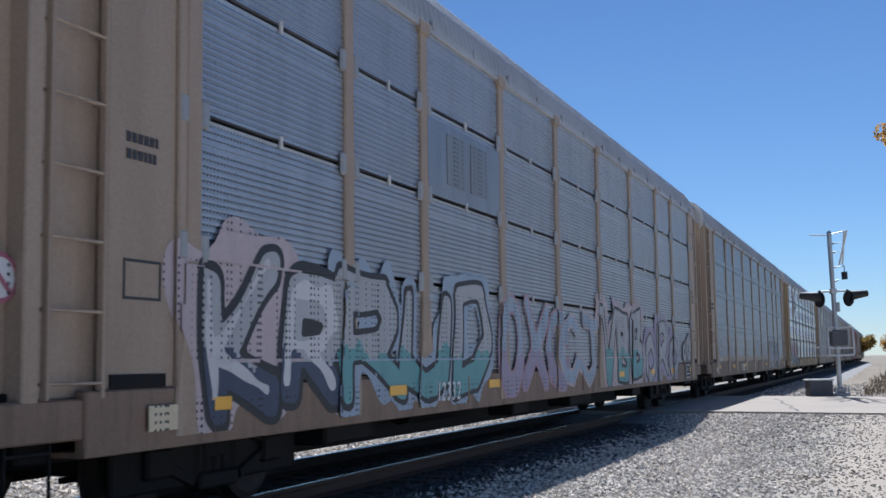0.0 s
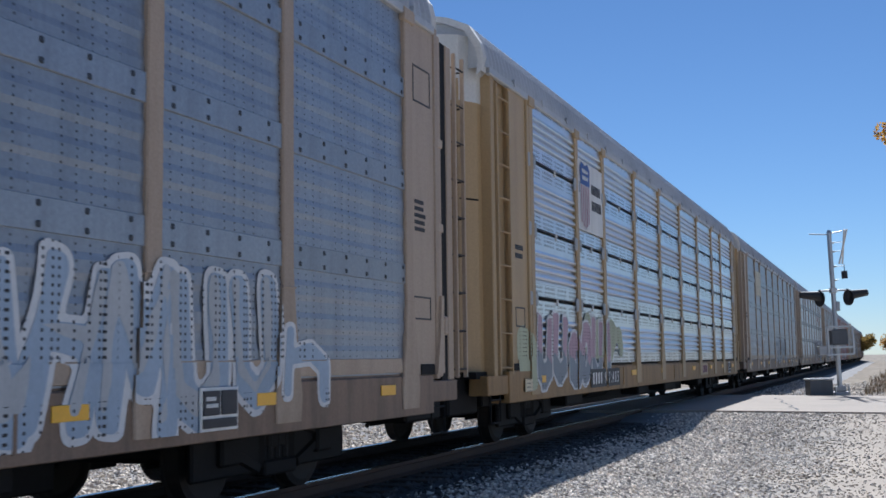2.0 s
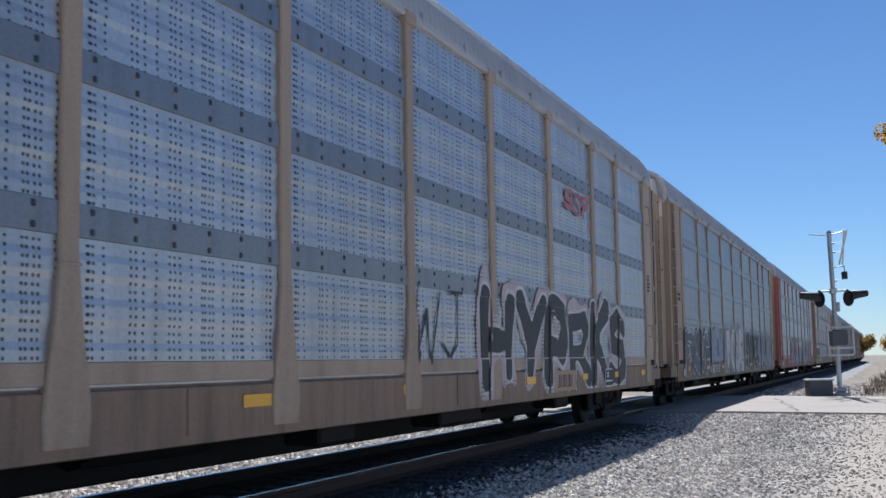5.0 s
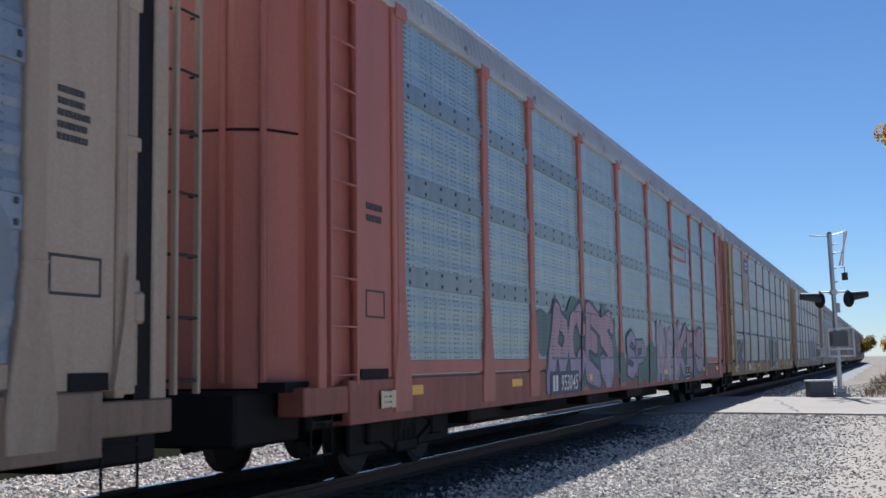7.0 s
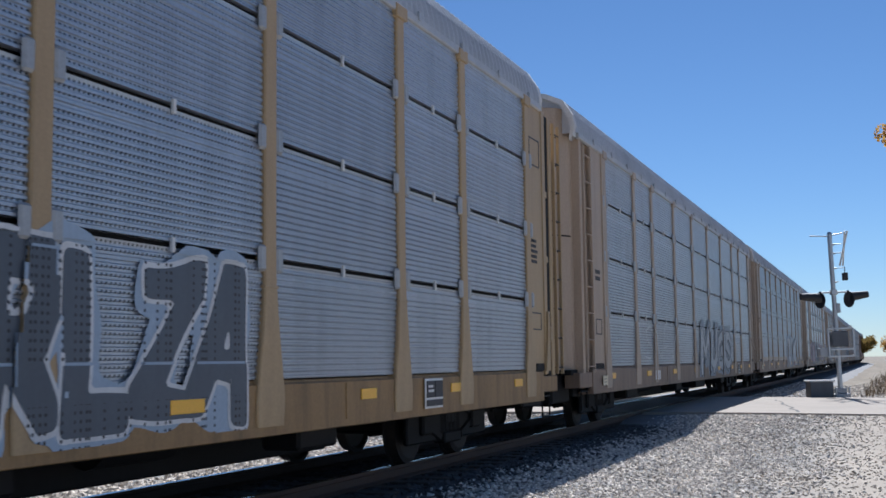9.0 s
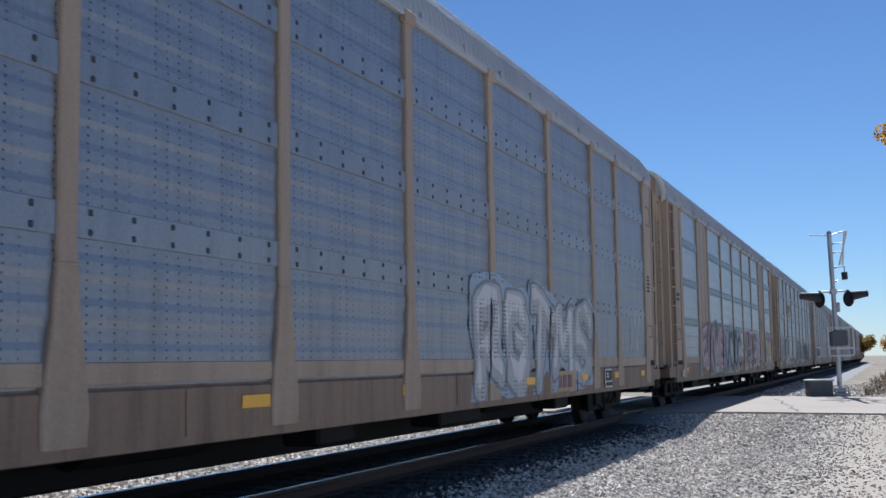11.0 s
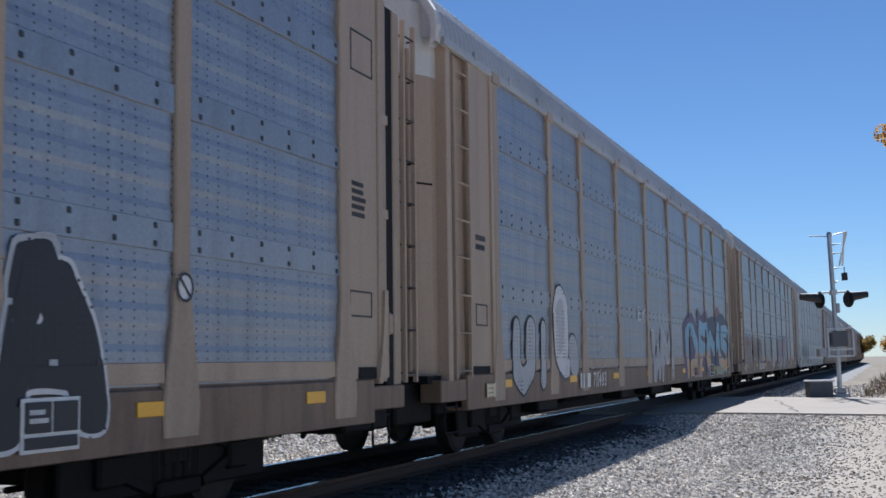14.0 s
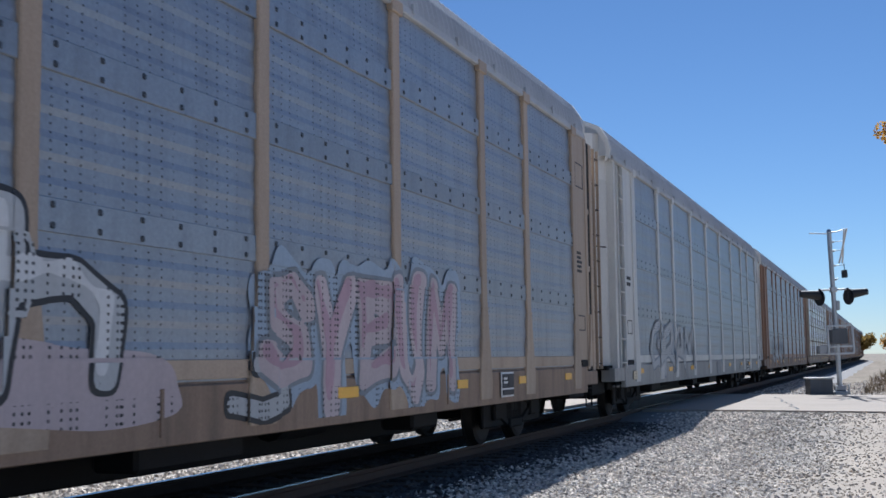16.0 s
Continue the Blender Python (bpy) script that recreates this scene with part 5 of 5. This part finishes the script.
train[7].scale = (1.05, 1, 1)      # a longer car than the others


# ================= signal, trees, weeds =================
def signal():
    s0, l0 = 38.6, 4.85
    z0 = .02
    ob = tagged(new("crossing_signal"), "silver crossing signal mast with hooded lamps, seen edge-on beside the road", "railway signal")
    ob.matrix_world = Matrix.Translation(at(s0, l0, z0)) @ pose(0, 0, 0, 0, -1.6, 0)
    # x to the right of the view, y away
    def p(name, mat, fn, label="", parent=None):
        bm = bmesh.new()
        fn(bm)
        return part(name, bm, mat, parent or ob, label)
    p("base", "box_grey", lambda bm: (box_into(bm, -.24, .24, -.24, .24, -.3, .05, .02), box_into(bm, -.16, .16, -.16, .16, .05, .22, .03)))
    for x in (-.2, .2):
        p("base_bolt", "aluminium", lambda bm: tube_into(bm, (x, -.2, .0), (x, -.2, .24), .03))
    p("pole", "aluminium", lambda bm: tube_into(bm, (0, 0, .1), (0, 0, 5.02), .075, .07, 16))
    p("pole_cap", "aluminium", lambda bm: tube_into(bm, (0, 0, 5.02), (0, 0, 5.1), .085, .05, 12))
    p("top_arm", "aluminium", lambda bm: (tube_into(bm, (-.62, 0, 5.0), (0, 0, 4.96), .018), tube_into(bm, (0, 0, 4.98), (.42, 0, 5.06), .018)))
    for i, z in enumerate((4.7, 4.42, 3.95, 3.52)):
        p("bracket", "aluminium", lambda bm: (tube_into(bm, (0, 0, z), (.14, 0, z), .03), tube_into(bm, (.1, 0, z), ((.4, .4, .42, .2)[i], 0, z + .02), .012)))
    cb = p("crossbuck", "white", lambda bm: (tube_into(bm, (.38, -.3, 5.08), (.46, .3, 4.05), .028, n=6), tube_into(bm, (.46, -.3, 5.08), (.36, .3, 4.05), .028, n=6)), "crossbuck boards seen edge-on")
    p("hanging_plate", "signal_black", lambda bm: (box_into(bm, .33, .46, -.1, .1, 3.56, 3.8, .01), tube_into(bm, (.4, 0, 3.8), (.4, 0, 4.0), .012)))
    p("cross_arm", "aluminium", lambda bm: (tube_into(bm, (-.42, 0, 3.2), (.52, 0, 3.2), .03), box_into(bm, -.1, .1, -.1, .1, 3.12, 3.28, .015)))
    for sgn, cx in ((-1, -.42), (1, .45)):
        lamp = p("lamp_housing", "signal_black", lambda bm: (tube_into(bm, (cx, .0, 3.02), (cx + sgn * .16, .0, 3.02), .15, .1, 14), tube_into(bm, (cx, 0, 3.1), (cx, 0, 3.24), .04)))
        p("backing_disc", "signal_black", lambda bm: tube_into(bm, (cx + sgn * .02 - .014, -.005, 2.96), (cx + sgn * .02 + .014, .005, 2.96), .25, n=24), "round black backing disc", None)
        p("hood", "signal_black", lambda bm: tube_into(bm, (cx + sgn * .05, 0, 3.04), (cx + sgn * .62, 0, 3.1), .155, .10, 14), "black lamp hood", None)
        part_lens = p("lens", "lens_red", lambda bm: tube_into(bm, (cx + sgn * .16, 0, 3.02), (cx + sgn * .18, 0, 3.02), .09, n=14), "dark red lens", None)
    p("junction_box", "box_grey", lambda bm: box_into(bm, .03, .16, -.08, .08, 2.55, 2.85, .015))
    # gate mechanism with its arms and guard frame
    p("gate_mechanism", "box_dark", lambda bm: box_into(bm, -.2, .3, -.2, .2, 1.5, 1.98, .03), "dark grey gate drive box")
    for z, a, b in ((2.06, -.36, .42), (1.42, -.3, .46), (1.2, -.4, .42)):
        p("guard_bar", "aluminium", lambda bm: box_into(bm, a, b, -.28, -.22, z - .025, z + .03, .008))
    for x in (-.34, .44):
        p("counterweight_arm", "aluminium", lambda bm: box_into(bm, x - .03, x + .03, -.26, -.2, 1.2, 2.06, .01))
    p("counterweight", "box_grey", lambda bm: box_into(bm, -.62, -.3, -.2, .1, 1.2, 1.48, .02), "grey counterweight")
    p("warning_lamp", "white", lambda bm: tube_into(bm, (.36, -.25, 2.06), (.36, -.25, 2.14), .05))
    # cabinet at its foot
    bx = tagged(new("signal_cabinet"), "low grey steel cabinet with a pale lid beside the signal", "cabinet")
    bx.matrix_world = Matrix.Translation(at(s0 - .1, l0 - .62, -.02)) @ pose(0, 0, 0, 0, 0, 0)
    bm = bmesh.new(); box_into(bm, -.36, .36, -.25, .25, -.25, .46, .02)
    part("body", bm, "box_dark", bx)
    bm = bmesh.new(); box_into(bm, -.4, .4, -.29, .29, .46, .51, .015)
    part("lid", bm, "white", bx, "pale lid")
    return ob


signal()


def leaf_cloud(name, centres, count, spread, size, mat, seed, parent):
    rng = np.random.default_rng(seed)
    cs = np.array(centres)[rng.integers(0, len(centres), count)]
    d = rng.normal(size=(count, 3))
    d /= np.linalg.norm(d, axis=1)[:, None]
    c = cs + d * (spread * rng.random(count) ** .5)[:, None]
    a, b = rng.normal(size=(2, count, 3))
    a /= np.linalg.norm(a, axis=1)[:, None]
    b -= (a * b).sum(1)[:, None] * a
    b /= np.linalg.norm(b, axis=1)[:, None]
    r = rng.uniform(size * .6, size * 1.3, count)[:, None]
    v = np.stack([c - a * r, c + b * r * .55, c + a * r, c - b * r * .55], 1).reshape(-1, 3)
    f = np.arange(count * 4).reshape(-1, 4)
    me = bpy.data.meshes.new(name)
    me.from_pydata(v.tolist(), [], f.tolist())
    me.materials.append(M[mat])
    return attach(name, me, parent)


def tree(x, y, z, height, width, mat, seed, label, leaves=2500, leaf=.2, tips=()):
    rnd = random.Random(seed)
    ob = tagged(new("tree"), label, "tree", "trees beyond the line")
    ob.location = (x, y, z)
    bm = bmesh.new()
    top = Vector((rnd.uniform(-.3, .3), rnd.uniform(-.3, .3), height * .8))
    tube_into(bm, (0, 0, -.3), top * .5, height * .03, height * .02, 9)
    tube_into(bm, top * .5, top, height * .02, height * .006, 8)
    centres = []
    goals = [Vector((width * .5 * rnd.uniform(.35, 1) * math.cos(a), width * .5 * rnd.uniform(.35, 1) * math.sin(a), height * rnd.uniform(.35, .95))) for a in [i * 2.4 + rnd.random() for i in range(16)]]
    for g in goals + [Vector(t) for t in tips]:
        st = top * rnd.uniform(.35, .8)
        mid = st.lerp(g, .55) + Vector((0, 0, height * .03))
        tube_into(bm, st, mid, height * .009, height * .005, 6)
        tube_into(bm, mid, g, height * .005, height * .002, 5)
        if g in goals:
            centres += [tuple(g), tuple(mid.lerp(g, .5))]
    if tips:
        leaf_cloud("branch_leaves", [tuple(t) for t in tips], 260, .42, .09, mat, seed + 1, ob)
    part("trunk", bm, "bark", ob)
    leaf_cloud("crown", centres, leaves, width * .17, leaf, mat, seed, ob)
    return ob


for i_, (x, y, h, w, m) in enumerate(((80.5, 205, 6.2, 6.5, "leaf_gold"), (86, 214, 7.0, 7.0, "leaf_olive"), (92, 200, 6.5, 7, "leaf_gold"), (78.5, 222, 5.2, 5.5, "leaf_olive"),
                                      (98, 216, 7.5, 8, "leaf_gold"), (106, 205, 7, 8, "leaf_olive"))):
    tree(x, y, -.5, h, w, m, 300 + i_, "distant %s autumn tree" % ("golden" if m == "leaf_gold" else "olive-brown"), 2600, .28)
tree(24.2, 41, -.4, 11.5, 9.0, "leaf_gold", 350, "tall autumn tree whose golden branch tip hangs over the line", 5200, .16, tips=((-8.75, -1, 9.25), (-8.3, -.6, 8.9)))


def weeds():
    rng = np.random.default_rng(9)
    n = 2600
    s = ROAD[1] + 2 + 34 * rng.random(n) ** 1.3
    lat = 5.4 + 7 * rng.random(n)
    v, f = [], []
    for i in range(n):
        z = ground_z(s[i], lat[i])
        b = np.array(at(s[i], lat[i], z - .03))
        h = rng.uniform(.1, .55)
        lean = np.array((*rng.uniform(-.35, .35, 2) * h, h))
        w = np.array((*rng.uniform(-1, 1, 2), 0))
        w = w / np.linalg.norm(w) * .012
        k = len(v)
        v += [b - w, b + w, b + lean * .6 + w * .8, b + lean * .6 - w * .8, b + lean * np.array((1.4, 1.4, 1))]
        f += [(k, k + 1, k + 2, k + 3), (k + 3, k + 2, k + 4)]
    me = bpy.data.meshes.new("weeds")
    me.from_pydata([tuple(p) for p in v], [], f)
    me.materials.append(M["weed"])
    tagged(new("weeds", me), "dry brown weed stalks on the bank past the road", "weeds", kind="stuff")


weeds()


def scrub():
    """A dense scrubby bank beyond the track, seen only under and between the cars."""
    holder = tagged(new("scrub_bank"), "dense dark scrub along the far side of the track", "scrub", kind="stuff")
    bm = bmesh.new()
    prev = None
    for i in range(70):
        s = -14 + i * 2.2
        row = [bm.verts.new(at(s, l, -.55 + h * (1 + .35 * noise.noise((s * .7, l, 3))))) for l, h in ((-6.0, 0), (-6.5, .7), (-7.4, 1.5), (-9.5, 1.9), (-12, .02))]
        if prev:
            for j in range(4):
                bm.faces.new((prev[j], prev[j + 1], row[j + 1], row[j]))
        prev = row
    part("bank", bm, "scrub", holder)
    rng = np.random.default_rng(77)
    n = 420
    cs = [tuple(at(-12 + 145 * a, -6.1 - 1.6 * b, -.3 + 1.7 * b * c)) for a, b, c in rng.random((n, 3))]
    leaf_cloud("scrub_leaves", cs, 16000, .45, .09, "scrub", 78, holder)


scrub()


# ================= motion =================
def motions():
    for car, when in zip(train, PASS):
        rows = []
        for i in range(17):
            s = 14.1 + SPEED * (when - i) - 26.96        # front end of the car
            c, yaw = track(s + 13.8)
            back = Matrix.Rotation(radians(yaw), 3, "Z") @ Vector((-13.8, 0, 0))
            p = c + back
            rows.append((float(i), pose(p.x, p.y, p.z, 0, 0, yaw)))
        walk(car, rows)


motions()
